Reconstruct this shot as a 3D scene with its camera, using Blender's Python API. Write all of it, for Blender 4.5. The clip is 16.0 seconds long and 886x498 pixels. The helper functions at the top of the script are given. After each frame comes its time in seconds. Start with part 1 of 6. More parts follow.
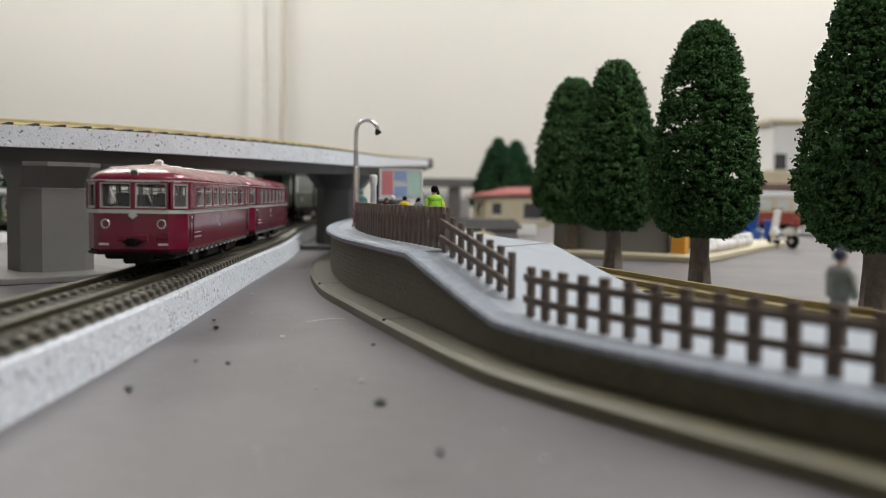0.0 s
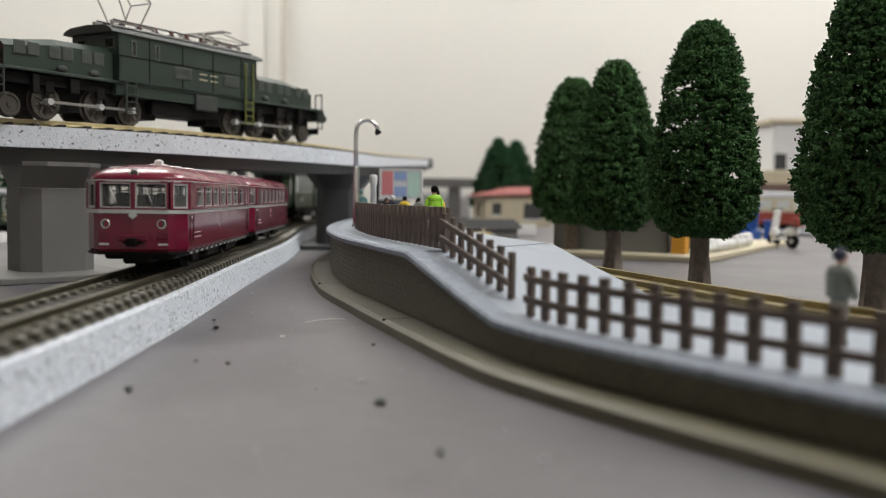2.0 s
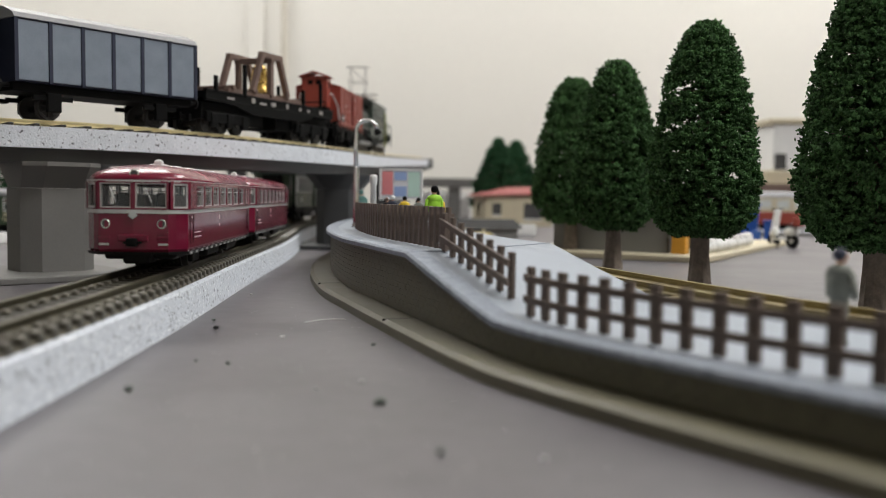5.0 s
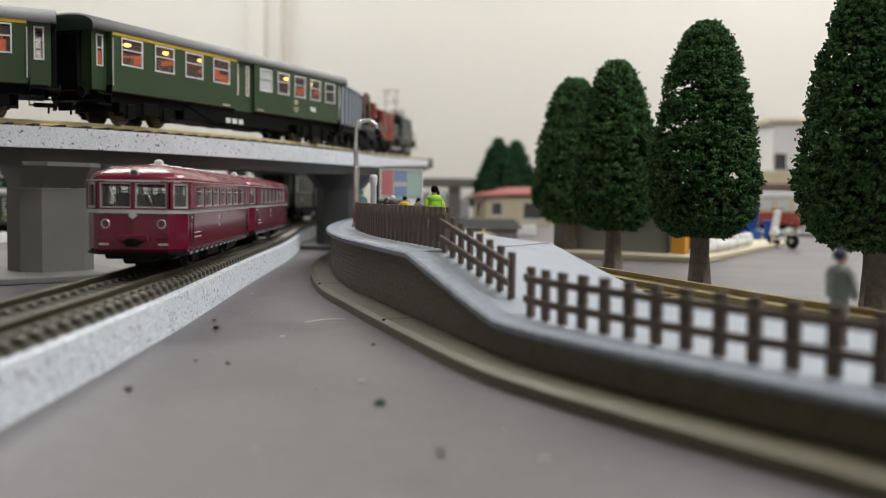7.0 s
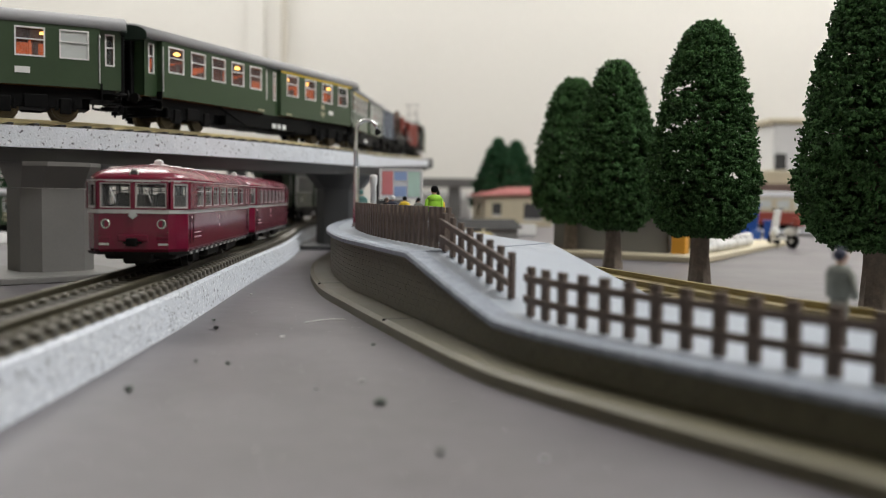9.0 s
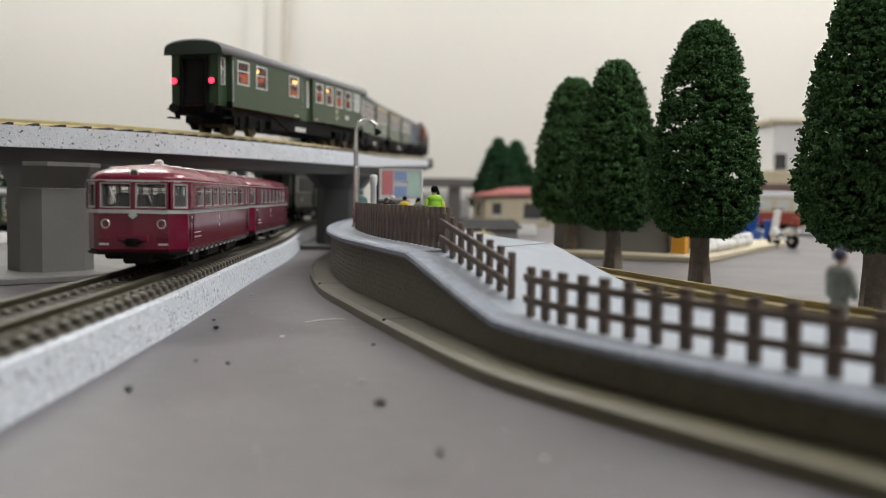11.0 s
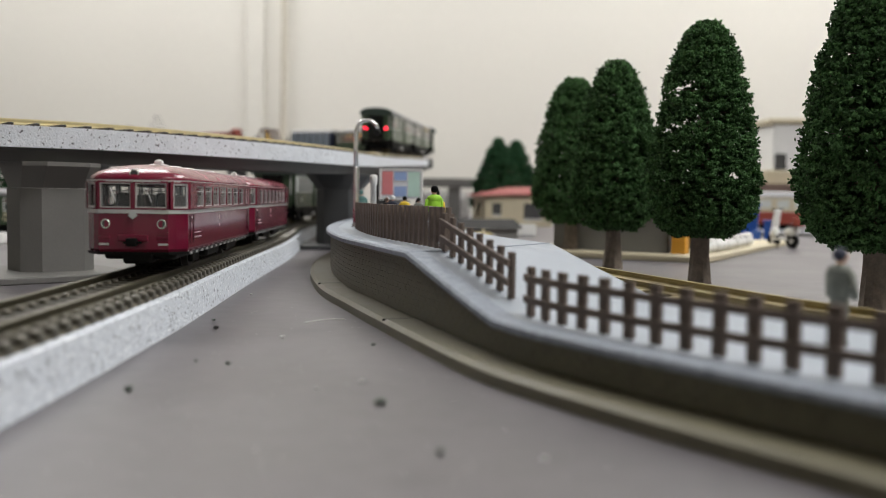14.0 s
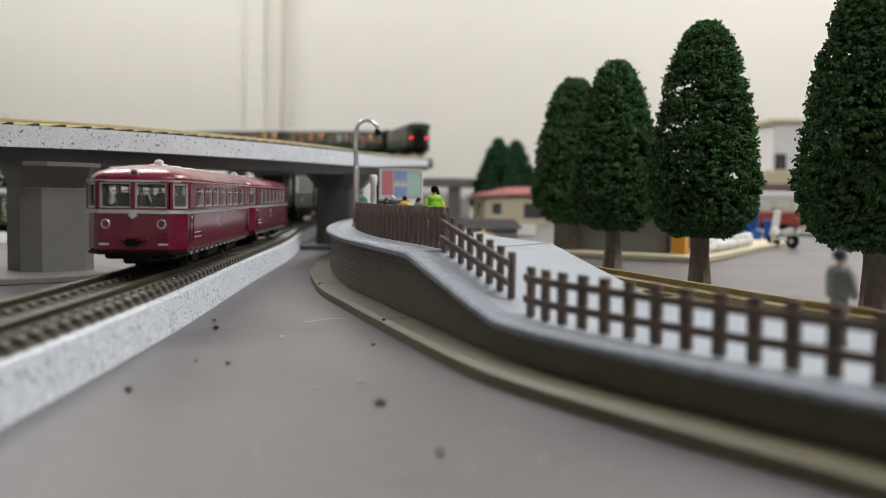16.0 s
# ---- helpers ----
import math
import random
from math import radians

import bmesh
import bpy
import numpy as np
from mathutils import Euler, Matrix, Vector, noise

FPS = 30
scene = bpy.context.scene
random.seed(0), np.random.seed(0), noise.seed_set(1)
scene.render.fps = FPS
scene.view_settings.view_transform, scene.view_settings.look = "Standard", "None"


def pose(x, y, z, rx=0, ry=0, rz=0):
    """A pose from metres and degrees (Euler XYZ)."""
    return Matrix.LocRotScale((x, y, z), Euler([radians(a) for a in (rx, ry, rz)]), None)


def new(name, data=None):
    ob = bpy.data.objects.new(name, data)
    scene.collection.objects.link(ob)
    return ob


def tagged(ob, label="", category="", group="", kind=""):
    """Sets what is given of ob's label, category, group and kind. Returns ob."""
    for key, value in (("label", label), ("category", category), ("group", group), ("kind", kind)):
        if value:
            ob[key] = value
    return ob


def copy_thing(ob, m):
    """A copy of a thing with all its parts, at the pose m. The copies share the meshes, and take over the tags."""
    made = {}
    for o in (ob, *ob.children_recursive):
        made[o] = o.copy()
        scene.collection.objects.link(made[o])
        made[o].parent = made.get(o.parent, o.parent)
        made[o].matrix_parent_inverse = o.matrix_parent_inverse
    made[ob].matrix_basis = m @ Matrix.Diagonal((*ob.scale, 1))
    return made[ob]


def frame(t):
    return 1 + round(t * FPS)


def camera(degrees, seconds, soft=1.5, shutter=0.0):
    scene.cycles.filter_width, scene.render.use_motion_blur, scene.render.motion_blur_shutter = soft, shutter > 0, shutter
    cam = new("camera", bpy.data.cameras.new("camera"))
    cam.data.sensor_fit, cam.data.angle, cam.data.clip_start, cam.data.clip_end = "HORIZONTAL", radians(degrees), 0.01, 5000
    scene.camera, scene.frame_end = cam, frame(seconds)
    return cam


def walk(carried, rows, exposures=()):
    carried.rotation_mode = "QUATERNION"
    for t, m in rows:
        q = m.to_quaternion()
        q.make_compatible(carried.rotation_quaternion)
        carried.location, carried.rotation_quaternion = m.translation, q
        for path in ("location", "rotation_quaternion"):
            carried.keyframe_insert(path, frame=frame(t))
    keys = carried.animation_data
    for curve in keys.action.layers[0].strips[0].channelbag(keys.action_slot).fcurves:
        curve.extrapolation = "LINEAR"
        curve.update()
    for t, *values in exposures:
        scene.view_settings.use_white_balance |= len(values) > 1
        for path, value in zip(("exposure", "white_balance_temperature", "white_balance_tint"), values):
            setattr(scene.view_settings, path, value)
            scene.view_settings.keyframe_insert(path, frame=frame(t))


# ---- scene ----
cam = camera(52.2, 16.0, soft=0.85)
cam.data.dof.use_dof = True
cam.data.dof.focus_distance = 0.36
cam.data.dof.aperture_fstop = 12.5
EYE = pose(0, 0, 0.0416, 90 - 3.29, 0, 0) @ pose(0, 0, 0, 0, 0, 0.8)
walk(cam, [(0.0, EYE), (16.0, EYE)])
scene.view_settings.exposure = 0.0

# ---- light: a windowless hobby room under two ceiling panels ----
world = bpy.data.worlds.new("room_world")
world.use_nodes = True
world.node_tree.nodes["Background"].inputs["Color"].default_value = (0.9, 0.95, 1.0, 1)
world.node_tree.nodes["Background"].inputs["Strength"].default_value = 0.004
scene.world = world


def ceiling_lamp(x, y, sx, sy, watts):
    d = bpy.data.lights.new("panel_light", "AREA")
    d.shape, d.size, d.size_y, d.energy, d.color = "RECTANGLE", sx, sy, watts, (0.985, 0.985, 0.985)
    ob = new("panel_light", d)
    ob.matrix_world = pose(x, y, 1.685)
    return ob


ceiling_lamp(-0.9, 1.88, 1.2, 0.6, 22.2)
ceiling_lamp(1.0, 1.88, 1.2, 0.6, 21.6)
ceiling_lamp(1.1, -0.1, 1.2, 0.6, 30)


# ---- materials ----
def mat(name, color, rough=0.5, metal=0.0, vary=0.15, scale=200.0, bump=0.1, fine=1500.0, glow=None, strength=0.0, coat=0.0, island=0.0, second=None, spec=0.5):
    m = bpy.data.materials.new(name)
    m.use_nodes = True
    nt = m.node_tree
    b = nt.nodes["Principled BSDF"]
    b.inputs["Roughness"].default_value = rough
    b.inputs["Metallic"].default_value = metal
    b.inputs["Specular IOR Level"].default_value = spec
    b.inputs["Coat Weight"].default_value = coat
    co = nt.nodes.new("ShaderNodeTexCoord")
    n1 = nt.nodes.new("ShaderNodeTexNoise")
    n1.inputs["Scale"].default_value = scale
    n1.inputs["Detail"].default_value = 5
    n2 = nt.nodes.new("ShaderNodeTexNoise")
    n2.inputs["Scale"].default_value = fine
    n2.inputs["Detail"].default_value = 3
    nt.links.new(co.outputs["Object"], n1.inputs["Vector"])
    nt.links.new(co.outputs["Object"], n2.inputs["Vector"])
    ramp = nt.nodes.new("ShaderNodeValToRGB")
    c = Vector(color)
    dark = Vector(second) if second else c * (1 - vary)
    lite = c * (1 + vary)
    ramp.color_ramp.elements[0].position, ramp.color_ramp.elements[1].position = 0.3, 0.7
    ramp.color_ramp.elements[0].color = (*dark, 1)
    ramp.color_ramp.elements[1].color = (*[min(1, v) for v in lite], 1)
    mix = nt.nodes.new("ShaderNodeMath")
    mix.operation = "MULTIPLY_ADD"
    mix.inputs[1].default_value, mix.inputs[2].default_value = 0.35, 0.0
    add = nt.nodes.new("ShaderNodeMath")
    add.operation = "MULTIPLY_ADD"
    add.inputs[1].default_value = 0.65
    nt.links.new(n2.outputs["Fac"], mix.inputs[0])
    nt.links.new(n1.outputs["Fac"], add.inputs[0])
    nt.links.new(mix.outputs[0], add.inputs[2])
    src = add.outputs[0]
    if island:
        geo = nt.nodes.new("ShaderNodeNewGeometry")
        ia = nt.nodes.new("ShaderNodeMath")
        ia.operation = "MULTIPLY_ADD"
        ia.inputs[1].default_value = island
        nt.links.new(geo.outputs["Random Per Island"], ia.inputs[0])
        nt.links.new(src, ia.inputs[2])
        ib = nt.nodes.new("ShaderNodeMath")
        ib.operation = "SUBTRACT"
        ib.inputs[1].default_value = island / 2
        nt.links.new(ia.outputs[0], ib.inputs[0])
        src = ib.outputs[0]
    nt.links.new(src, ramp.inputs["Fac"])
    nt.links.new(ramp.outputs["Color"], b.inputs["Base Color"])
    rr = nt.nodes.new("ShaderNodeMath")
    rr.operation = "MULTIPLY_ADD"
    rr.inputs[1].default_value, rr.inputs[2].default_value = 0.25, max(0.02, rough - 0.12)
    nt.links.new(n1.outputs["Fac"], rr.inputs[0])
    nt.links.new(rr.outputs[0], b.inputs["Roughness"])
    if bump:
        bp = nt.nodes.new("ShaderNodeBump")
        bp.inputs["Strength"].default_value = bump
        bp.inputs["Distance"].default_value = 0.0004
        nt.links.new(n2.outputs["Fac"], bp.inputs["Height"])
        nt.links.new(bp.outputs["Normal"], b.inputs["Normal"])
    if glow:
        b.inputs["Emission Color"].default_value = (*glow, 1)
        b.inputs["Emission Strength"].default_value = strength
    return m


def speckled(name, base, dark, light, scale=700.0, cut=0.62):
    """Grey sheet with dark and white flecks."""
    m = mat(name, base, 0.75, 0, 0.10, 120, 0.8, 1000)
    nt = m.node_tree
    b = nt.nodes["Principled BSDF"]
    nt.nodes["Bump"].inputs["Distance"].default_value = 0.0006
    old = b.inputs["Base Color"].links[0].from_socket
    co = nt.nodes["Texture Coordinate"]
    for value, tint, lo, sc in ((0, dark, cut + 0.01, scale), (1, light, cut, scale * 1.3)):
        v = nt.nodes.new("ShaderNodeTexNoise")
        v.noise_dimensions = "4D"
        v.inputs["W"].default_value = 3.0 + 5 * value
        v.inputs["Scale"].default_value = sc
        v.inputs["Detail"].default_value = 1.5
        nt.links.new(co.outputs["Object"], v.inputs["Vector"])
        r = nt.nodes.new("ShaderNodeMapRange")
        r.inputs[1].default_value, r.inputs[2].default_value = lo, lo + 0.05
        nt.links.new(v.outputs["Fac"], r.inputs[0])
        mx = nt.nodes.new("ShaderNodeMix")
        mx.data_type = "RGBA"
        nt.links.new(r.outputs[0], mx.inputs[0])
        nt.links.new(old, mx.inputs[6])
        mx.inputs[7].default_value = (*tint, 1)
        old = mx.outputs[2]
    nt.links.new(old, b.inputs["Base Color"])
    return m


def glass(name, rough=0.03, tint=(0.26, 0.27, 0.27), alpha=0.15):
    m = bpy.data.materials.new(name)
    m.use_nodes = True
    b = m.node_tree.nodes["Principled BSDF"]
    b.inputs["Base Color"].default_value = (*tint, 1)
    b.inputs["Roughness"].default_value = rough
    b.inputs["Alpha"].default_value = alpha
    return m


M = {}
M["board"] = mat("painted_board", (0.100, 0.0905, 0.098), 0.40, 0, 0.24, 16, 0.15, 150)
M["foam"] = speckled("speckled_foam", (0.60, 0.64, 0.695), (0.19, 0.21, 0.24), (0.90, 0.93, 0.96), 700, 0.59)
M["deckfoam"] = speckled("speckled_deck", (0.70, 0.73, 0.78), (0.10, 0.10, 0.12), (0.84, 0.86, 0.90), 600, 0.615)
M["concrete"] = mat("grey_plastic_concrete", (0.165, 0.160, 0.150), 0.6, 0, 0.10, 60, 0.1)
# girder grey is darker than the piers: underside shade put into the colour
M["girder"] = mat("shaded_girder", (0.085, 0.084, 0.080), 0.65, 0, 0.10, 60, 0.1)
# pier grey darkened: shade put into the colour; the dark far deck shares it
M["dark_shaded_concrete"] = mat("dark_shaded_plastic", (0.055, 0.056, 0.058), 0.6, 0, 0.12, 60, 0.1)
M["rail"] = mat("olive_rail", (0.092, 0.083, 0.052), 0.42, 0.55, 0.18, 150, 0.1)
M["gold_rail"] = mat("brassy_rail", (0.78, 0.68, 0.40), 0.34, 0.4, 0.12, 150, 0.05)
M["sleeper"] = mat("brown_sleeper", (0.062, 0.056, 0.042), 0.55, 0, 0.2, 150, 0.2)
M["clip"] = mat("rail_clip", (0.15, 0.14, 0.115), 0.35, 0.4, 0.2, 300, 0.1)
M["dark_sleeper"] = mat("dark_sleeper", (0.03, 0.025, 0.022), 0.5, 0, 0.2, 150, 0.1)
M["side_rail"] = mat("olive_brass_rail", (0.33, 0.27, 0.125), 0.42, 0.45, 0.2, 150, 0.1)
M["side_sleeper"] = mat("ochre_sleeper", (0.40, 0.33, 0.16), 0.55, 0, 0.25, 150, 0.1)
M["red_lens"] = mat("red_glass_lens", (0.6, 0.015, 0.02), 0.3, 0, 0, 10, 0, glow=(1.0, 0.02, 0.05), strength=2.5)
M["wire"] = mat("dull_metal_wire", (0.27, 0.255, 0.235), 0.5, 0.2, 0.15, 300, 0)
M["ballast"] = mat("track_bed", (0.10, 0.088, 0.062), 0.7, 0, 0.3, 400, 0.4, 1800)
M["side_bed"] = mat("side_track_bed", (0.075, 0.060, 0.040), 0.6, 0.1, 0.25, 300, 0.3, 1400)
M["coping"] = mat("platform_surface", (0.245, 0.272, 0.315), 0.7, 0, 0.28, 350, 0.8, 900)
M["ramp"] = mat("platform_ramp", (0.285, 0.315, 0.355), 0.6, 0, 0.09, 60, 0.2, 1400)
M["brick"] = mat("olive_brick", (0.118, 0.108, 0.066), 0.6, 0, 0.22, 300, 0.2, 1800)
M["plinth"] = mat("olive_plinth", (0.138, 0.124, 0.078), 0.55, 0, 0.12, 120, 0.2, 1500)
M["fence"] = mat("brown_fence", (0.125, 0.092, 0.074), 0.6, 0, 0.2, 200, 0.2)
M["bark"] = mat("tree_bark", (0.20, 0.162, 0.128), 0.8, 0, 0.35, 260, 0.6, 900)
M["foliage"] = mat("dark_foliage", (0.058, 0.126, 0.044), 0.8, 0, 0.5, 120, 0, 900, island=0.6, spec=0.15)
M["far_foliage"] = mat("far_foliage", (0.026, 0.075, 0.034), 0.8, 0, 0.4, 120, 0, 900, island=0.5, spec=0.1)
M["wall"] = mat("cream_wall", (0.74, 0.715, 0.655), 0.75, 0, 0.03, 1.5, 0.05, 60)
M["ceiling"] = mat("white_ceiling", (0.82, 0.82, 0.80), 0.8, 0, 0.02, 3, 0.05, 60)
M["floor"] = mat("grey_carpet", (0.20, 0.19, 0.18), 0.9, 0, 0.15, 20, 0.2, 300)
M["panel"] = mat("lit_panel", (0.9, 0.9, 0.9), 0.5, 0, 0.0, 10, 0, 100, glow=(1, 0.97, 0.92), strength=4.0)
M["white"] = mat("white_plastic", (0.78, 0.78, 0.76), 0.5, 0, 0.05, 80, 0.05)
M["maroon"] = mat("maroon_paint", (0.155, 0.0080, 0.030), 0.20, 0, 0.06, 120, 0.015, 1500, coat=0.4)
M["busroof"] = mat("dusky_red_roof", (0.165, 0.010, 0.030), 0.24, 0, 0.10, 120, 0.05)
M["silver"] = mat("silver_trim", (0.62, 0.62, 0.62), 0.35, 0.4, 0.06, 200, 0)
M["chrome"] = mat("bright_metal", (0.75, 0.75, 0.74), 0.22, 0.9, 0.05, 200, 0)
M["black"] = mat("black_plastic", (0.0065, 0.0065, 0.0065), 0.6, 0, 0.25, 200, 0.1, spec=0.08)
M["soot"] = mat("dark_underframe", (0.010, 0.0095, 0.009), 0.6, 0.0, 0.3, 200, 0.1, spec=0.18)
M["lens"] = mat("lamp_lens", (0.06, 0.06, 0.06), 0.12, 0, 0.1, 200, 0, coat=0.5)
M["glass"] = glass("clear_pane")
M["interior"] = mat("pale_interior", (0.33, 0.31, 0.29), 0.6, 0, 0.3, 90, 0)
M["green"] = mat("bottle_green", (0.037, 0.068, 0.031), 0.34, 0, 0.10, 120, 0.04, 1500)
M["loco"] = mat("dark_green_paint", (0.030, 0.047, 0.036), 0.38, 0, 0.14, 160, 0.06, 1500)
M["locoroof"] = mat("grey_green_roof", (0.046, 0.052, 0.047), 0.5, 0, 0.15, 160, 0.08)
M["greyroof"] = mat("grey_roof", (0.27, 0.27, 0.275), 0.5, 0, 0.06, 100, 0.05)
M["yellow"] = mat("yellow_stripe", (0.60, 0.42, 0.03), 0.45, 0, 0.05, 100, 0)
M["oxide"] = mat("red_brown_boards", (0.285, 0.047, 0.030), 0.42, 0, 0.15, 200, 0.2, 1200)
M["wood"] = mat("grey_brown_timber", (0.16, 0.105, 0.085), 0.65, 0, 0.2, 160, 0.3, 900)
M["bell"] = mat("gold_bell", (0.78, 0.53, 0.16), 0.25, 0.9, 0.08, 150, 0.02)
M["blue"] = mat("blue_grey_boards", (0.22, 0.26, 0.31), 0.5, 0, 0.12, 150, 0.1)
M["steel"] = mat("wheel_steel", (0.045, 0.042, 0.04), 0.42, 0.4, 0.2, 200, 0)
M["brass"] = mat("brass_tread", (0.13, 0.10, 0.055), 0.4, 0.6, 0.15, 200, 0)
# orange with emission: lamplight put into the partition material
M["orange_glow"] = mat("glowing_interior", (0.36, 0.085, 0.022), 0.6, 0, 0.7, 220, 0, glow=(1.0, 0.19, 0.03), strength=0.34)
M["seat_brown"] = mat("brown_seat", (0.15, 0.055, 0.028), 0.6, 0, 0.3, 160, 0)
M["bulb"] = mat("warm_bulb", (1, 0.8, 0.4), 0.5, 0, 0, 10, 0, glow=(1.0, 0.50, 0.10), strength=5.0)
M["frost"] = mat("frosted_pane", (0.55, 0.58, 0.56), 0.5, 0, 0.06, 100, 0)
M["red_lamp"] = mat("red_lamp", (0.8, 0.02, 0.03), 0.4, 0, 0, 10, 0, glow=(1.0, 0.02, 0.05), strength=5.0)
M["cream"] = mat("cream_render", (0.54, 0.48, 0.34), 0.6, 0, 0.08, 80, 0.1)
M["red_roof"] = mat("red_tile_roof", (0.27, 0.070, 0.060), 0.6, 0, 0.12, 150, 0.1)
M["cord"] = mat("beige_cord", (0.56, 0.52, 0.44), 0.6, 0, 0.05, 80, 0)
M["grey_wall"] = mat("grey_building", (0.20, 0.195, 0.185), 0.6, 0, 0.07, 60, 0.1)
M["orange"] = mat("amber_post", (0.62, 0.30, 0.03), 0.5, 0, 0.06, 80, 0)
M["blue_bin"] = mat("blue_plastic", (0.02, 0.10, 0.42), 0.4, 0, 0.08, 80, 0)
M["lime"] = mat("lime_jacket", (0.30, 0.60, 0.03), 0.6, 0, 0.12, 200, 0.1)
M["sun_yellow"] = mat("yellow_coat", (0.70, 0.48, 0.02), 0.6, 0, 0.1, 200, 0.1)
M["skin"] = mat("flesh_paint", (0.55, 0.33, 0.24), 0.6, 0, 0.05, 200, 0)
M["navy"] = mat("navy_coat", (0.02, 0.025, 0.05), 0.6, 0, 0.1, 200, 0.1)
M["grey_coat"] = mat("grey_coat", (0.185, 0.195, 0.170), 0.7, 0, 0.15, 200, 0.1)
M["teal"] = mat("teal_coat", (0.10, 0.22, 0.20), 0.7, 0, 0.15, 200, 0.1)
M["poster_red"] = mat("poster_red", (0.76, 0.26, 0.27), 0.4, 0, 0.1, 100, 0)
M["poster_blue"] = mat("poster_blue", (0.34, 0.46, 0.74), 0.4, 0, 0.1, 100, 0)
M["poster_mint"] = mat("poster_mint", (0.56, 0.76, 0.67), 0.4, 0, 0.1, 100, 0)
M["poster_pale"] = mat("poster_pale", (0.78, 0.78, 0.82), 0.4, 0, 0.08, 100, 0)
M["crumb"] = mat("green_crumb", (0.075, 0.095, 0.075), 0.8, 0, 0.3, 600, 0.3)
M["fleck"] = mat("white_fleck", (0.6, 0.6, 0.58), 0.7, 0, 0.1, 600, 0)


# ---- mesh helpers ----
def part(name, bm, material, parent=None, label="", smooth=False):
    me = bpy.data.meshes.new(name)
    bm.to_mesh(me)
    bm.free()
    for m in material if isinstance(material, (list, tuple)) else [material]:
        me.materials.append(m)
    if smooth:
        for p in me.polygons:
            p.use_smooth = True
    ob = new(name, me)
    ob.parent = parent
    if label:
        ob["label"] = label
    return ob


def thing(name, label, category, group="", m=None):
    ob = tagged(new(name), label, category, group)
    if m is not None:
        ob.matrix_basis = m
    return ob


def bx(bm, x0, x1, y0, y1, z0, z1, bevel=0.0, turn=None, index=0):
    """A box between two corners, bevelled where asked."""
    r = bmesh.ops.create_cube(bm, size=1.0)
    vs = r["verts"]
    s = Matrix.LocRotScale(((x0 + x1) / 2, (y0 + y1) / 2, (z0 + z1) / 2), None, (abs(x1 - x0), abs(y1 - y0), abs(z1 - z0)))
    bmesh.ops.transform(bm, matrix=s, verts=vs)
    if bevel:
        es = list({e for v in vs for e in v.link_edges})
        out = bmesh.ops.bevel(bm, geom=es, offset=bevel, segments=2, profile=0.5, affect="EDGES")
        vs = list({v for f in out["faces"] for v in f.verts} | {v for v in vs if v.is_valid})
    if turn is not None:
        bmesh.ops.transform(bm, matrix=turn, verts=vs)
    if index:
        for f in {f for v in vs for f in v.link_faces}:
            f.material_index = index
    return vs


def boxed(*args, **kw):
    bm = bmesh.new()
    bx(bm, *args, **kw)
    return bm


def rod(bm, a, b, r, seg=8, r2=None, index=0):
    """A round bar from a to b."""
    a, b = Vector(a), Vector(b)
    d = b - a
    out = bmesh.ops.create_cone(bm, cap_ends=True, segments=seg, radius1=r, radius2=r if r2 is None else r2, depth=d.length)
    m = Matrix.Translation((a + b) / 2) @ d.to_track_quat("Z", "Y").to_matrix().to_4x4()
    bmesh.ops.transform(bm, matrix=m, verts=out["verts"])
    if index:
        for f in {f for v in out["verts"] for f in v.link_faces}:
            f.material_index = index
    return out["verts"]


def rodded(a, b, r, seg=8, r2=None):
    bm = bmesh.new()
    rod(bm, a, b, r, seg, r2)
    return bm


def tube(bm, pts, r, seg=6):
    """A bar bent through points."""
    for a, b in zip(pts, pts[1:]):
        rod(bm, a, b, r, seg)
    for p in pts[1:-1]:
        o = bmesh.ops.create_icosphere(bm, subdivisions=1, radius=r * 1.02)
        bmesh.ops.translate(bm, verts=o["verts"], vec=p)


def ball(bm, c, rx, ry=None, rz=None, sub=2, index=0):
    o = bmesh.ops.create_icosphere(bm, subdivisions=sub, radius=1.0)
    m = Matrix.LocRotScale(c, None, (rx, ry or rx, rz or rx))
    bmesh.ops.transform(bm, matrix=m, verts=o["verts"])
    if index:
        for f in {f for v in o["verts"] for f in v.link_faces}:
            f.material_index = index
    return o["verts"]


def bent(bm, pts, radii, seg=10):
    """One smooth bar through points in the xz plane, with a radius at each."""
    rings = []
    for i, p in enumerate(pts):
        a, b = Vector(pts[max(0, i - 1)]), Vector(pts[min(len(pts) - 1, i + 1)])
        d = (b - a).normalized()
        side = Vector((0, 1, 0))
        up = d.cross(side)
        r = radii[i]
        rings.append([Vector(p) + side * r * math.cos(2 * math.pi * k / seg) + up * r * math.sin(2 * math.pi * k / seg) for k in range(seg)])
    loft(bm, rings)


def lathe(bm, profile, seg=20, m=None):
    """Turn (radius, z) pairs round the z axis."""
    rings = []
    for r, z in profile:
        rings.append([bm.verts.new((r * math.cos(2 * math.pi * i / seg), r * math.sin(2 * math.pi * i / seg), z)) for i in range(seg)])
    for a, b in zip(rings, rings[1:]):
        for i in range(seg):
            bm.faces.new((a[i], a[(i + 1) % seg], b[(i + 1) % seg], b[i]))
    if profile[0][0] > 0:
        bm.faces.new(rings[0][::-1])
    if profile[-1][0] > 0:
        bm.faces.new(rings[-1])
    if m is not None:
        bmesh.ops.transform(bm, matrix=m, verts=[v for r in rings for v in r])


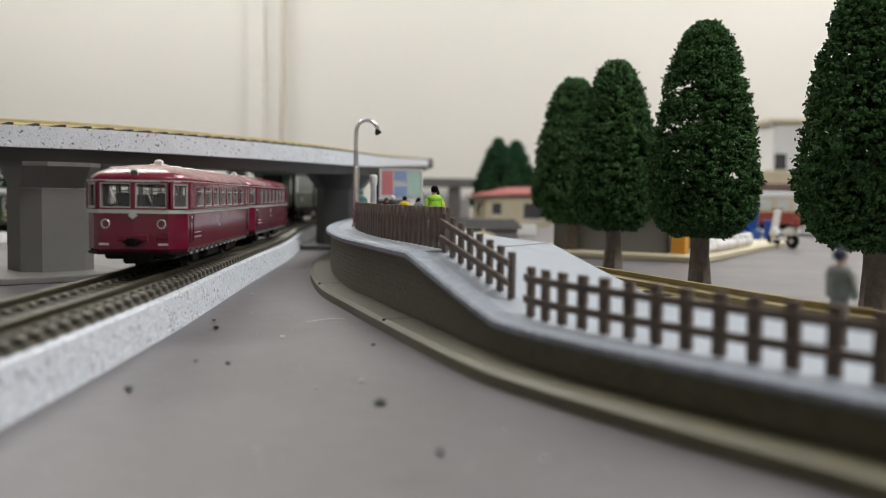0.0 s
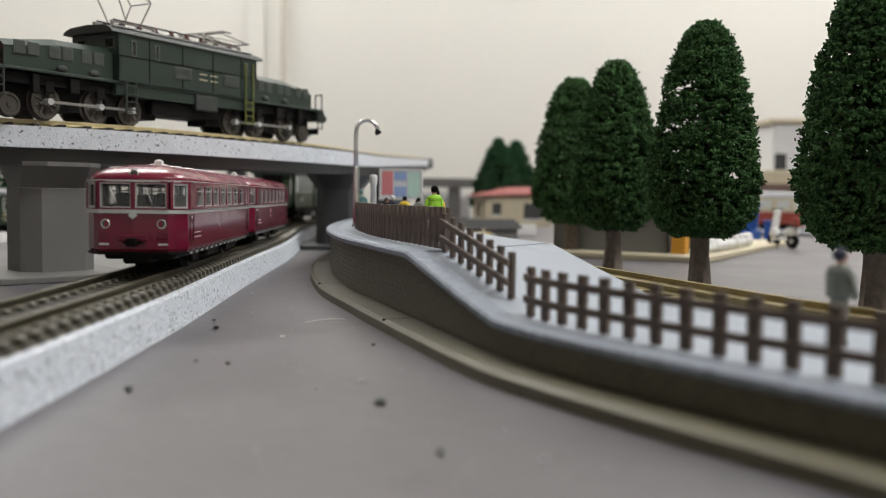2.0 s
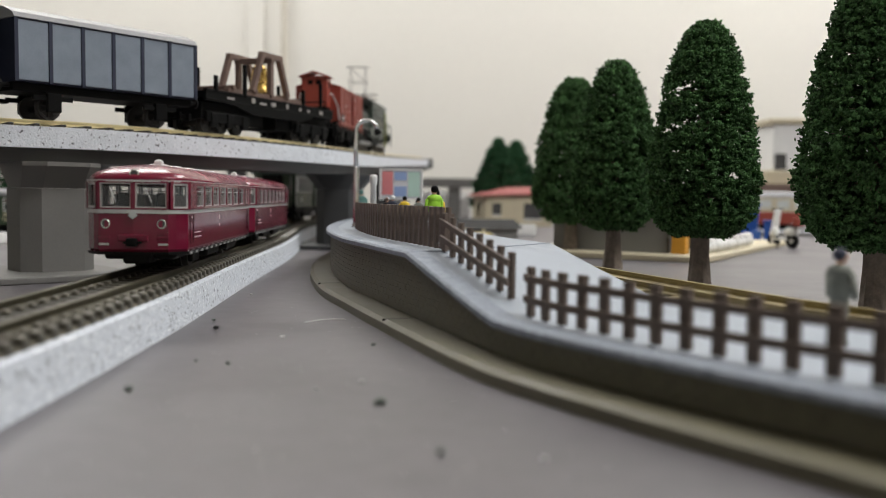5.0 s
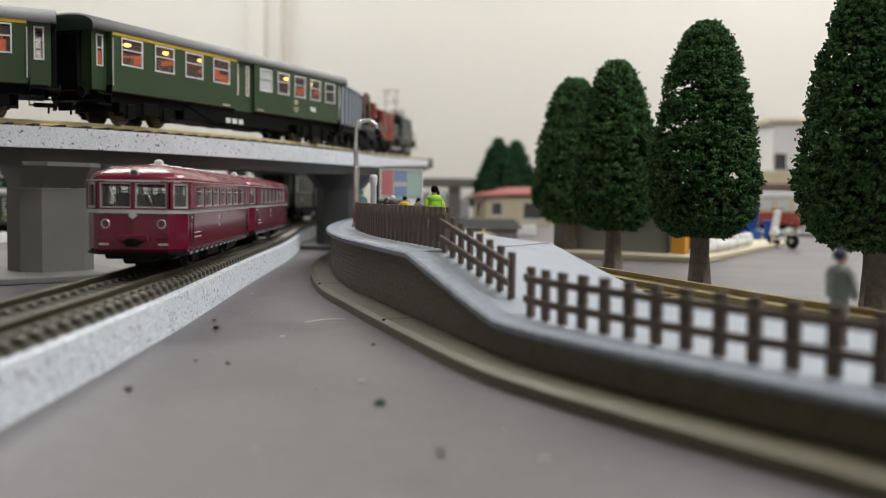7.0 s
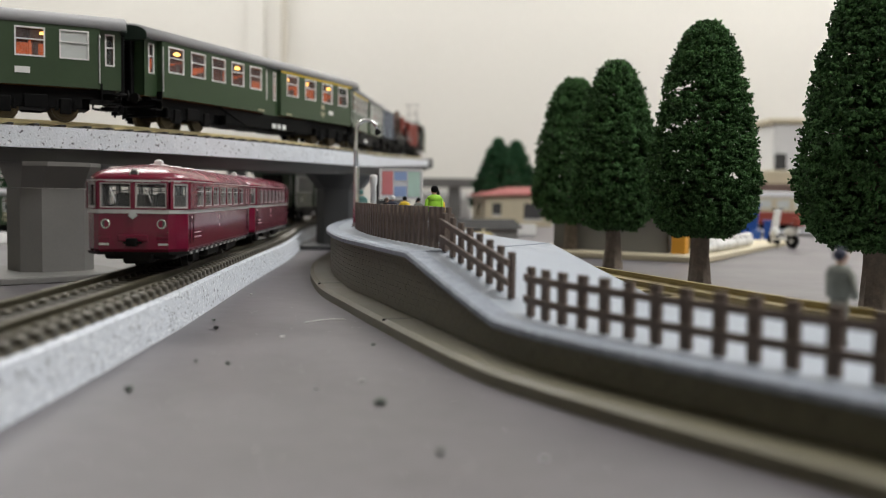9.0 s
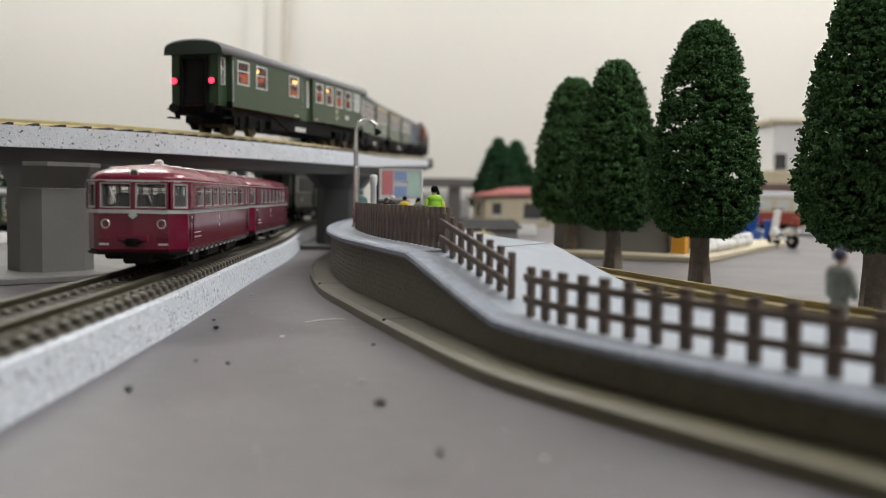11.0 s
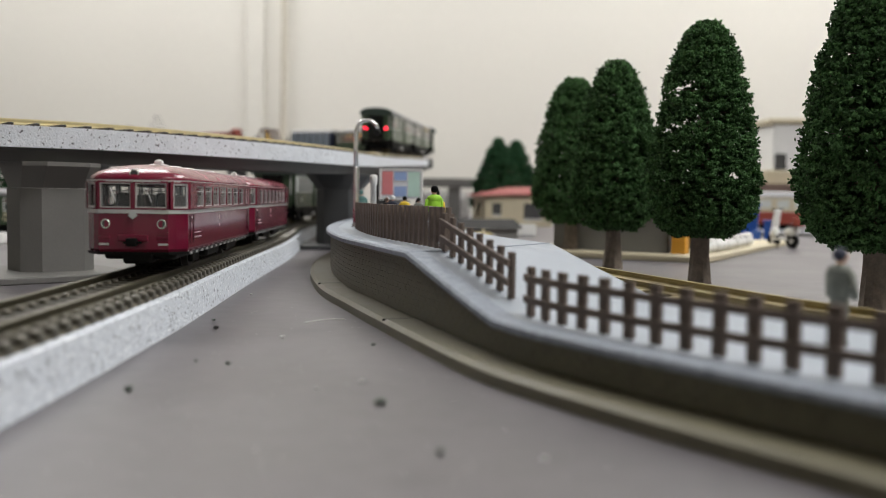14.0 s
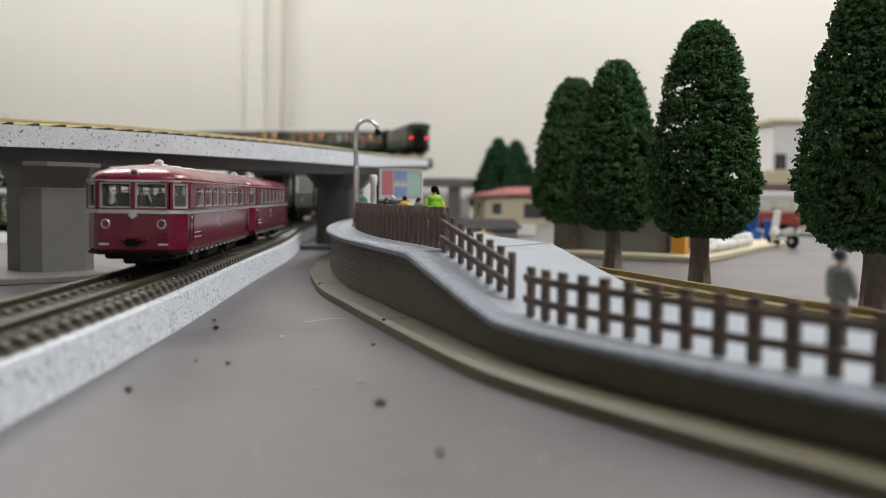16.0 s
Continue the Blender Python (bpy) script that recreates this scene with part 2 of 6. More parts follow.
def loft(bm, sections, cap=True, closed=True):
    """Skin equal-length point loops, one after the other."""
    rings = [[bm.verts.new(p) for p in s] for s in sections]
    n = len(rings[0])
    for a, b in zip(rings, rings[1:]):
        for i in range(n if closed else n - 1):
            j = (i + 1) % n
            bm.faces.new((a[i], a[j], b[j], b[i]))
    if cap and closed:
        bm.faces.new(rings[0][::-1])
        bm.faces.new(rings[-1])
    bmesh.ops.recalc_face_normals(bm, faces=bm.faces[:])


class Path:
    """A smooth line in plan through control points, by its length."""

    def __init__(self, pts, step=0.004):
        p = [Vector((*q, 0)) for q in pts]
        p = [2 * p[0] - p[1]] + p + [2 * p[-1] - p[-2]]
        out = []
        for a, b, c, d in zip(p, p[1:], p[2:], p[3:]):
            n = max(2, int((c - b).length / step))
            for i in range(n):
                t = i / n
                out.append(0.5 * (2 * b + (c - a) * t + (2 * a - 5 * b + 4 * c - d) * t * t + (3 * b - a - 3 * c + d) * t ** 3))
        out.append(p[-2])
        self.p = np.array([q[:2] for q in out])
        self.s = np.concatenate(([0], np.cumsum(np.linalg.norm(np.diff(self.p, axis=0), axis=1))))
        self.length = float(self.s[-1])

    def at(self, s):
        return Vector((float(np.interp(s, self.s, self.p[:, 0])), float(np.interp(s, self.s, self.p[:, 1]))))

    def way(self, s, h=0.008):
        return (self.at(min(s + h, self.length)) - self.at(max(s - h, 0))).normalized()

    def near(self, x, y):
        return float(self.s[np.argmin((self.p[:, 0] - x) ** 2 + (self.p[:, 1] - y) ** 2)])

    def beside(self, s, off, z=0.0):
        """The point off metres to the right of the line."""
        p, w = self.at(s), self.way(s)
        return Vector((p.x + w.y * off, p.y - w.x * off, z))


def swept(path, s0, s1, section, rise=None, step=0.01):
    """A bar along a path; section: (off to the right, z) pairs."""
    bm = bmesh.new()
    n = max(2, int((s1 - s0) / step))
    rings = []
    for i in range(n + 1):
        s = s0 + (s1 - s0) * i / n
        dz = rise(s) if rise else 0.0
        rings.append([path.beside(s, o, z + dz) for o, z in section])
    loft(bm, rings)
    return bm


# ---- room and table ----
def slab(name, x0, x1, y0, y1, z0, z1, material, label, category):
    ob = part(name, boxed(x0, x1, y0, y1, z0, z1), material)
    return tagged(ob, label, category, kind="structure")


slab("wall_north", -3.2, 3.4, 2.45, 2.55, -0.78, 1.7, M["wall"], "plain cream painted room wall", "wall")
slab("wall_south", -3.2, 3.4, -2.3, -2.2, -0.78, 1.7, M["wall"], "plain cream painted room wall", "wall")
slab("wall_west", -3.2, -3.1, -2.2, 2.45, -0.78, 1.7, M["wall"], "plain cream painted room wall", "wall")
slab("wall_east", 3.3, 3.4, -2.2, 2.45, -0.78, 1.7, M["wall"], "plain cream painted room wall", "wall")
slab("floor", -3.2, 3.4, -2.3, 2.55, -0.83, -0.78, M["floor"], "dull grey carpet floor of the room", "floor")
slab("ceiling", -3.2, 3.4, -2.3, 2.55, 1.7, 1.75, M["ceiling"], "white painted room ceiling", "ceiling")
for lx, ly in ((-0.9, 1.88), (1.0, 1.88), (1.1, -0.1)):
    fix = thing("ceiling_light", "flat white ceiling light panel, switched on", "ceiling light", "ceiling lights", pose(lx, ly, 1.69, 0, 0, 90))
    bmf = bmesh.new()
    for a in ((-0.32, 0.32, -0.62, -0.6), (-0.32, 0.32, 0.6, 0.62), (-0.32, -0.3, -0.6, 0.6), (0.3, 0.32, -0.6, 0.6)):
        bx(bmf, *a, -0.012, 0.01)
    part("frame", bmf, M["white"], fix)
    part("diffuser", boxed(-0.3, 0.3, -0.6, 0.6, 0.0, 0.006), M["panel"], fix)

ground = tagged(part("ground", boxed(-2.4, 2.4, -0.35, 2.2, -0.03, 0.0), M["board"]), "mauve-grey painted baseboard with scuffs", "baseboard", kind="structure")
bmt = bmesh.new()
for lx in (-2.2, 2.2):
    for ly in (-0.2, 2.0):
        bx(bmt, lx - 0.03, lx + 0.03, ly - 0.03, ly + 0.03, -0.78, -0.03)
tagged(part("table_frame", bmt, M["wood"]), "plain timber legs under the baseboard", "table", kind="structure")

# cable duct and hanging cord on the far wall
duct = thing("cable_duct", "narrow cream cable duct on the wall", "cable duct")
part("duct", boxed(-0.535, -0.484, 2.441, 2.45, -0.2, 1.69, bevel=0.004), M["wall"], duct)
cord = bmesh.new()
bent(cord, [(-0.412 + 0.004 * math.sin(k * 0.9) - 0.0032 * (9 - k), 2.43, -0.1 + 0.2 * k) for k in range(10)], [0.0075] * 10, 8)
tagged(part("cord", cord, M["cord"]), "beige cord hanging down the wall", "cord")

# ---- lines of the layout ----
BUS_LINE = Path([(-0.078, -0.30), (-0.088, -0.05), (-0.0945, 0.10), (-0.0955, 0.164), (-0.0972, 0.2255), (-0.1000, 0.29), (-0.1085, 0.42), (-0.1175, 0.58), (-0.129, 0.70), (-0.144, 0.84), (-0.148, 1.00), (-0.150, 1.30)])
HIGH_LINE = Path([(-1.95, -0.10), (-1.2, 0.075), (-0.60, 0.265), (-0.40, 0.345), (-0.30, 0.383), (-0.2120, 0.433), (-0.1725, 0.474), (-0.1336, 0.548), (-0.1183, 0.585), (-0.1030, 0.630),
                  (-0.0940, 0.675), (-0.0885, 0.755), (-0.0850, 0.85), (-0.0762, 1.035), (-0.0632, 1.22), (-0.0501, 1.405), (-0.0450, 1.478), (-0.0620, 1.56),
                  (-0.115, 1.63), (-0.19, 1.68), (-0.30, 1.76), (-0.42, 1.84), (-0.60, 1.93), (-1.0, 2.02), (-1.95, 2.05)])
HIGH_Z = 0.077
GRADE = [(-0.2120, 0.433, -0.0013), (-0.1725, 0.474, -0.0009), (-0.1336, 0.548, -0.0004), (-0.1030, 0.630, 0.0002), (-0.0940, 0.675, 0.0010), (-0.0885, 0.755, 0.0032),
         (-0.0850, 0.85, 0.0058), (-0.0762, 1.035, 0.0124), (-0.0632, 1.22, 0.0192), (-0.0501, 1.405, 0.0258), (-0.0450, 1.478, 0.0280), (-0.115, 1.63, 0.0320), (-0.19, 1.68, 0.0340), (-0.42, 1.84, 0.0430), (-1.0, 2.02, 0.0500)]
GRADE_S = [HIGH_LINE.near(x, y) for x, y, _ in GRADE]


def climb(s):
    return float(np.interp(s, GRADE_S, [g[2] for g in GRADE]))


RAIL_Z = 0.0154


def track(name, path, s0, s1, top, rail_mat, sleeper_mat, pitch, label, rise=None, clips=False, limit=290, sw=0.0014, half=0.0150):
    """Rails on sleepers; top: height of the rail head."""
    tr = thing(name, label, "railway track")
    for off in (-0.00825, 0.00825):
        sec = [(off - 0.0009, top), (off + 0.0009, top), (off + 0.0009, top - 0.0008), (off + 0.0004, top - 0.001), (off + 0.0004, top - 0.0019), (off + 0.0014, top - 0.0024),
               (off - 0.0014, top - 0.0024), (off - 0.0004, top - 0.0019), (off - 0.0004, top - 0.001), (off - 0.0009, top - 0.0008)]
        part("rail", swept(path, s0, s1, sec, rise), rail_mat, tr)
    bm = bmesh.new()
    bx(bm, -half, half, -sw, sw, -0.0024, 0.0, bevel=0.0004)
    if clips:
        for o in (-0.0112, -0.0053, 0.0053, 0.0112):
            ball(bm, (o, 0, 0.0003), 0.0013, 0.0012, 0.0009, 1, 1)
        for o in (-0.0136, 0.0136):
            ball(bm, (o, 0, -0.0001), 0.0017, 0.0015, 0.0010, 1, 1)
    first = part("sleeper", bm, [sleeper_mat, M["clip"]], tr)
    n = int((s1 - s0) / pitch)
    for i in range(min(n, limit)):
        s = s0 + pitch * (i + 0.5)
        w = path.way(s)
        ob = first if i == 0 else first.copy()
        if i:
            scene.collection.objects.link(ob)
        p = path.at(s)
        ob.matrix_basis = Matrix.Translation((p.x, p.y, top - 0.0024 + (rise(s) if rise else 0))) @ Matrix.Rotation(math.atan2(w.y, w.x) - math.pi / 2, 4, "Z")
    return tr


# embankment of speckled foam and the lower track
bed = swept(BUS_LINE, 0.0, BUS_LINE.length, [(-0.0187, 0.0), (0.0187, 0.0), (0.0175, 0.0104), (0.0160, 0.0106), (-0.0160, 0.0106), (-0.0175, 0.0104)], step=0.012)
tagged(part("embankment", bed, M["foam"]), "pale grey speckled foam track embankment", "embankment", kind="structure")
part("track_bed", swept(BUS_LINE, 0.0, BUS_LINE.length, [(-0.0148, 0.0108), (0.0148, 0.0108), (0.0145, 0.0116), (-0.0145, 0.0116)]), M["ballast"])
tagged(bpy.data.objects["track_bed"], "olive brown moulded track bed", "track bed", kind="structure")
track("railway_track", BUS_LINE, 0.32, BUS_LINE.length - 0.01, RAIL_Z, M["rail"], M["sleeper"], 0.0072, "olive brown model railway track on speckled foam", clips=True)

# ---- viaduct ----
deck = thing("viaduct", "curved viaduct with speckled deck on grey piers", "viaduct")
S_TURN = HIGH_LINE.near(-0.0460, 1.45)
part("deck", swept(HIGH_LINE, 0.02, S_TURN, [(-0.021, 0.0632), (0.021, 0.0632), (0.021, 0.0732), (-0.021, 0.0732)], climb), M["deckfoam"], deck, "pale blue-grey speckled deck slab")
part("far_deck", swept(HIGH_LINE, S_TURN, HIGH_LINE.length - 0.02, [(-0.024, 0.0600), (0.026, 0.0600), (0.026, 0.0750), (0.0215, 0.0750), (0.0215, 0.0730), (-0.024, 0.0730)], climb), M["dark_shaded_concrete"], deck, "dark grey plastic deck of the far curve")
part("girder", swept(HIGH_LINE, 0.02, HIGH_LINE.length - 0.02, [(-0.016, 0.0565), (0.016, 0.0565), (0.0190, 0.0630), (-0.0190, 0.0630)], climb, 0.02), M["girder"], deck, "grey girder with the shade under the deck in its colour")


def pier(s, yaw=None, key="concrete", at=None):
    p, w = Vector(at) if at else HIGH_LINE.at(s), HIGH_LINE.way(s)
    top = 0.0567 + climb(s)
    e = thing("pier", "grey plastic viaduct pier with flared head on a base slab", "viaduct pier", "viaduct piers", pose(p.x, p.y, 0, 0, 0, math.degrees(math.atan2(w.y, w.x)) if yaw is None else yaw))
    bm = bmesh.new()

    def oct_(hx, hy, c, z):
        return [(hx - c, -hy, z), (hx, -hy + c, z), (hx, hy - c, z), (hx - c, hy, z), (-hx + c, hy, z), (-hx, hy - c, z), (-hx, -hy + c, z), (-hx + c, -hy, z)]
    loft(bm, [oct_(0.0175, 0.0170, 0.0075, 0.003), oct_(0.0175, 0.0170, 0.0075, top - 0.0125)])
    part("shaft", bm, M[key], e)
    bm = bmesh.new()
    loft(bm, [oct_(0.0168, 0.0168, 0.0075, top - 0.0123), oct_(0.0185, 0.0250, 0.0085, top - 0.002), oct_(0.0185, 0.0250, 0.0085, top)])
    part("head", bm, M[key], e)
    part("base", boxed(-0.036, 0.030, -0.040, 0.036, 0.0, 0.0032, bevel=0.0006), M[key], e)
    return e


pier(HIGH_LINE.near(-0.2, 0.464) - 0.007)
# second pier: the shade under the deck is in its colour
pier(HIGH_LINE.near(-0.0905, 0.715), key="dark_shaded_concrete", at=(-0.0825, 0.722))
for ps in (0.3, 0.75, 1.1, 1.35):
    pier(ps)
# far piers reuse the darkened grey
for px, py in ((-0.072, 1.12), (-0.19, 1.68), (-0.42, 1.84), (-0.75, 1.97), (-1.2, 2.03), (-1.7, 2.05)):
    pier(HIGH_LINE.near(px, py), key="dark_shaded_concrete")
track("high_track", HIGH_LINE, HIGH_LINE.near(-0.60, 0.265), HIGH_LINE.length - 0.03, HIGH_Z, M["gold_rail"], M["dark_sleeper"], 0.0105, "brass-coloured railed track on the viaduct deck", climb, half=0.0195)
track("approach_track", HIGH_LINE, 0.03, HIGH_LINE.near(-0.60, 0.265), HIGH_Z, M["gold_rail"], M["dark_sleeper"], 0.0105, "brass-coloured railed track on the viaduct approach", climb, half=0.0195)

# ---- platform ----
EDGE = Path([(0.1050, 0.060), (0.0840, 0.100), (0.0655, 0.130), (0.0560, 0.1432), (0.0428, 0.1621), (0.0259, 0.1882), (0.0119, 0.2158), (-0.0119, 0.2830), (-0.0277, 0.3303), (-0.0441, 0.3826), (-0.0601, 0.4652), (-0.0690, 0.56), (-0.0700, 0.70), (-0.066, 0.84)])
S_LOW, S_HIGH = EDGE.near(0.0119, 0.2158), EDGE.near(-0.0119, 0.2830)
LOW, HIGH, WIDE = 0.0125, 0.0245, 0.073


def lift(s):
    k = min(1, max(0, (s - S_LOW) / (S_HIGH - S_LOW)))
    return LOW + (HIGH - LOW) * k


def lift_at(s, o):
    """Top height off metres from the edge: the ramp starts later on the far side."""
    return lift(s - 0.85 * max(0.0, o - 0.0158))


def stations(s0, s1, step=0.008):
    n = max(2, int((s1 - s0) / step))
    ss = [s0 + (s1 - s0) * i / n for i in range(n + 1)]
    return sorted(ss + [s for s in (S_LOW, S_HIGH) if s0 < s < s1])


plat = thing("platform", "curved model station platform with ramp, grey top and olive brick walls", "platform")
L1 = EDGE.length
bm = bmesh.new()
loft(bm, [[EDGE.beside(s, 0.0025, 0.0038), EDGE.beside(s, WIDE - 0.0025, 0.0038), EDGE.beside(s, WIDE - 0.0025, lift_at(s, WIDE) - 0.0021), EDGE.beside(s, 0.0025, lift(s) - 0.0021)] for s in stations(0.0, L1 - 0.004)])
part("wall", bm, M["brick"], plat)
bm = bmesh.new()
loft(bm, [[EDGE.beside(s, -0.0082, 0.0), EDGE.beside(s, WIDE, 0.0), EDGE.beside(s, WIDE, 0.0036), EDGE.beside(s, -0.0064, 0.0036), EDGE.beside(s, -0.0080, 0.0026)] for s in stations(0.0, L1)])
part("plinth", bm, M["plinth"], plat)
for offs, nm, key, dz in (((0.0, 0.0008, 0.0065), "coping", "coping", 0.0), ((0.0064, 0.0158, 0.030, 0.044, 0.058, WIDE), "surface", "ramp", -0.0003)):
    bm = bmesh.new()
    rings = []
    for s in stations(0.0, L1, 0.005):
        top = [EDGE.beside(s, o, lift_at(s, o) + dz - (0.0006 if o == 0.0 else 0.0)) for o in offs]
        rings.append([EDGE.beside(s, offs[0], lift_at(s, offs[0]) - 0.0020), EDGE.beside(s, offs[-1], lift_at(s, offs[-1]) - 0.0020)] + top[::-1])
    loft(bm, rings)
    part(nm, bm, M[key], plat)


def fence(s0, s1, n, off, label, tall=1.0, inner=False):
    """Pickets with two rails along the platform edge."""
    f = thing("picket_fence", label, "fence", "platform fences")
    pick = bmesh.new()
    bx(pick, -0.0014, 0.0014, -0.0006, 0.0006, 0.0, 0.0122 * tall, bevel=0.0002)
    first = None
    for i in range(n):
        s = s0 + (s1 - s0) * i / max(1, n - 1)
        p, w = EDGE.beside(s, off, lift(s)), EDGE.way(s)
        m = Matrix.Translation(p) @ Matrix.Rotation(math.atan2(w.y, w.x), 4, "Z")
        if first is None:
            first = part("picket", pick, M["fence"], f)
            ob = first
        else:
            ob = first.copy()
            scene.collection.objects.link(ob)
        ob.matrix_basis = m @ pose(0, 0, 0, 0, random.uniform(-1.5, 1.5), 0)
    for z0, z1 in ((0.0086, 0.0103), (0.0034, 0.0051)):
        bm = bmesh.new()
        loft(bm, [[EDGE.beside(s, off + (-a if inner else a), lift(s) + z * tall) for a, z in ((-0.0017, z0), (-0.0007, z0), (-0.0007, z1), (-0.0017, z1))] for s in stations(s0 - 0.001, s1 + 0.001, 0.004)])
        part("rail", bm, M["fence"], f)
    return f


fence(S_LOW + 0.0010 - 0.0079 * 23, S_LOW + 0.0010, 24, 0.011, "brown picket fence along the low end of the platform")
fence(S_LOW + 0.0168, S_HIGH - 0.001, 8, 0.0128, "brown picket fence sloping down the platform ramp")
fence(S_HIGH + 0.0035, S_HIGH + 0.195, 32, 0.0155, "brown picket fence along the platform top", 1.14, True)

# brick relief on the platform wall and slab joints on the plinth
bv, bf = [], []
rngb = random.Random(4)
for row in range(10):
    zb = 0.0042 + 0.0019 * row
    for col in range(92):
        s = 0.09 + 0.0046 * (col + 0.5 * (row % 2))
        s2 = s + 0.0044
        if zb + 0.0016 > min(lift(s), lift(s2)) - 0.0022:
            continue
        d = 0.0025 - 0.00012 - rngb.uniform(0, 0.00006)
        k = len(bv)
        for ss, zz, oo in ((s, zb, d), (s2, zb, d), (s2, zb + 0.0016, d), (s, zb + 0.0016, d), (s, zb, 0.003), (s2, zb, 0.003), (s2, zb + 0.0016, 0.003), (s, zb + 0.0016, 0.003)):
            bv.append(tuple(EDGE.beside(ss, oo, zz)))
        bf += [(k, k + 1, k + 2, k + 3), (k, k + 4, k + 5, k + 1), (k + 1, k + 5, k + 6, k + 2), (k + 2, k + 6, k + 7, k + 3), (k + 3, k + 7, k + 4, k)]
bme = bpy.data.meshes.new("bricks")
bme.from_pydata(bv, [], bf)
bme.materials.append(M["brick"])
bricks = tagged(new("bricks", bme), kind="stuff")
bricks.parent = plat
for js in (S_HIGH - 0.002, S_HIGH + 0.115):
    bm = bmesh.new()
    loft(bm, [[EDGE.beside(js - 0.0003, -0.0076, z), EDGE.beside(js - 0.0003, 0.002, z), EDGE.beside(js + 0.0003, 0.002, z), EDGE.beside(js + 0.0003, -0.0076, z)] for z in (0.0030, 0.00365)])
    part("plinth_joint", bm, M["black"], plat)
bm = bmesh.new()
tube(bm, [EDGE.beside(S_HIGH + 0.85 * max(0.0, o - 0.0158), o, HIGH - 0.0001) for o in (0.001, 0.0158, 0.030, 0.045, 0.060, WIDE - 0.001)], 0.00016, 5)
part("surface_joint", bm, M["coping"], plat)

# ---- track behind the platform ----
SIDE_LINE = Path([tuple(EDGE.beside(s, 0.0945)[:2]) for s in np.linspace(0.0, EDGE.length - 0.02, 24)])
tagged(part("side_embankment", swept(SIDE_LINE, 0, SIDE_LINE.length, [(-0.0205, 0.0), (0.0225, 0.0), (0.0190, 0.0080), (-0.0190, 0.0080)]), M["foam"]), "pale grey speckled foam bed beside the platform", "embankment", kind="structure")
tagged(part("side_bed", swept(SIDE_LINE, 0, SIDE_LINE.length, [(-0.0185, 0.0081), (0.0185, 0.0081), (0.0170, 0.0100), (-0.0170, 0.0100)]), M["side_bed"]), "olive brown moulded track bed", "track bed", kind="structure")
track("side_track", SIDE_LINE, 0.0, SIDE_LINE.length, 0.0134, M["side_rail"], M["side_sleeper"], 0.0105, "brassy model railway track behind the platform")


# ---- trees ----
CROWN = ((0.0, 0.03, 0.10, 0.27, 0.545, 0.82, 0.95, 1.0), (0.45, 0.68, 0.92, 1.0, 0.86, 0.60, 0.37, 0.14))
CONE = ((0.0, 0.05, 0.2, 0.6, 0.9, 1.0), (0.7, 0.95, 0.9, 0.55, 0.22, 0.04))


def crown_mesh(name, height, radius, count, seed, lump, material, z0, shape=CROWN, slits=()):
    """Many small ragged clumps on and inside an egg-shaped outline."""
    rng = np.random.default_rng(seed)
    octa = np.array([(1, 0, 0), (-1, 0, 0), (0, 1, 0), (0, -1, 0), (0, 0, 1), (0, 0, -1)], float)
    tri = [(0, 2, 4), (2, 1, 4), (1, 3, 4), (3, 0, 4), (2, 0, 5), (1, 2, 5), (3, 1, 5), (0, 3, 5)]
    verts, faces = [], []
    per = 14
    for i in range(count // 16):
        h = rng.random() ** 1.1
        a, k = rng.random() * 2 * math.pi, rng.uniform(0.45, 0.84)
        rr = radius * float(np.interp(h, *shape)) * k
        c = np.array([rr * math.cos(a), rr * math.sin(a), z0 + 0.002 + h * (height - z0 - 0.005)])
        if any(abs(c[2] - sz) < 0.0026 and abs(c[0] - sx) < sw * 1.2 for sx, sz, sw in slits):
            continue
        b = len(verts)
        verts.extend(map(tuple, octa * (lump * rng.uniform(1.3, 2.2)) * (0.6 + 0.8 * rng.random((6, 1))) + c))
        faces.extend([tuple(b + n for n in t) for t in tri])
    for i in range(count // per):
        h = rng.random() ** 1.12
        prof = radius * float(np.interp(h, *shape))
        a = rng.random() * 2 * math.pi
        wob = noise.noise(Vector((math.cos(a) * 1.8, math.sin(a) * 1.8, h * 6 + seed))) * 0.08
        k = 0.985 - 0.22 * rng.random() ** 1.6 if rng.random() < 0.86 else rng.random() * 0.6
        rr = prof * (k + wob)
        tuft = np.array([rr * math.cos(a), rr * math.sin(a), z0 + h * (height - z0)])
        spread = lump * rng.uniform(0.70, 1.25)
        for j in range(per):
            c = tuft + rng.normal(0, 1, 3) * spread * np.array([1.05, 1.05, 0.62])
            if any(abs(c[2] - sz) < 0.0012 and abs(c[0] - sx) < sw * (0.7 + 0.6 * rng.random()) for sx, sz, sw in slits):
                continue
            size = lump * (0.5 + rng.random() * 0.6)
            q = Euler(rng.random(3) * 6.28).to_matrix()
            pts = (octa * (size * (0.5 + 0.9 * rng.random((6, 1)))) * np.array([1.25, 0.9, 0.7])) @ np.array(q) + c
            b = len(verts)
            verts.extend(map(tuple, pts))
            faces.extend([tuple(b + n for n in t) for t in tri])
    me = bpy.data.meshes.new(name)
    me.from_pydata(verts, [], faces)
    me.materials.append(material)
    return me


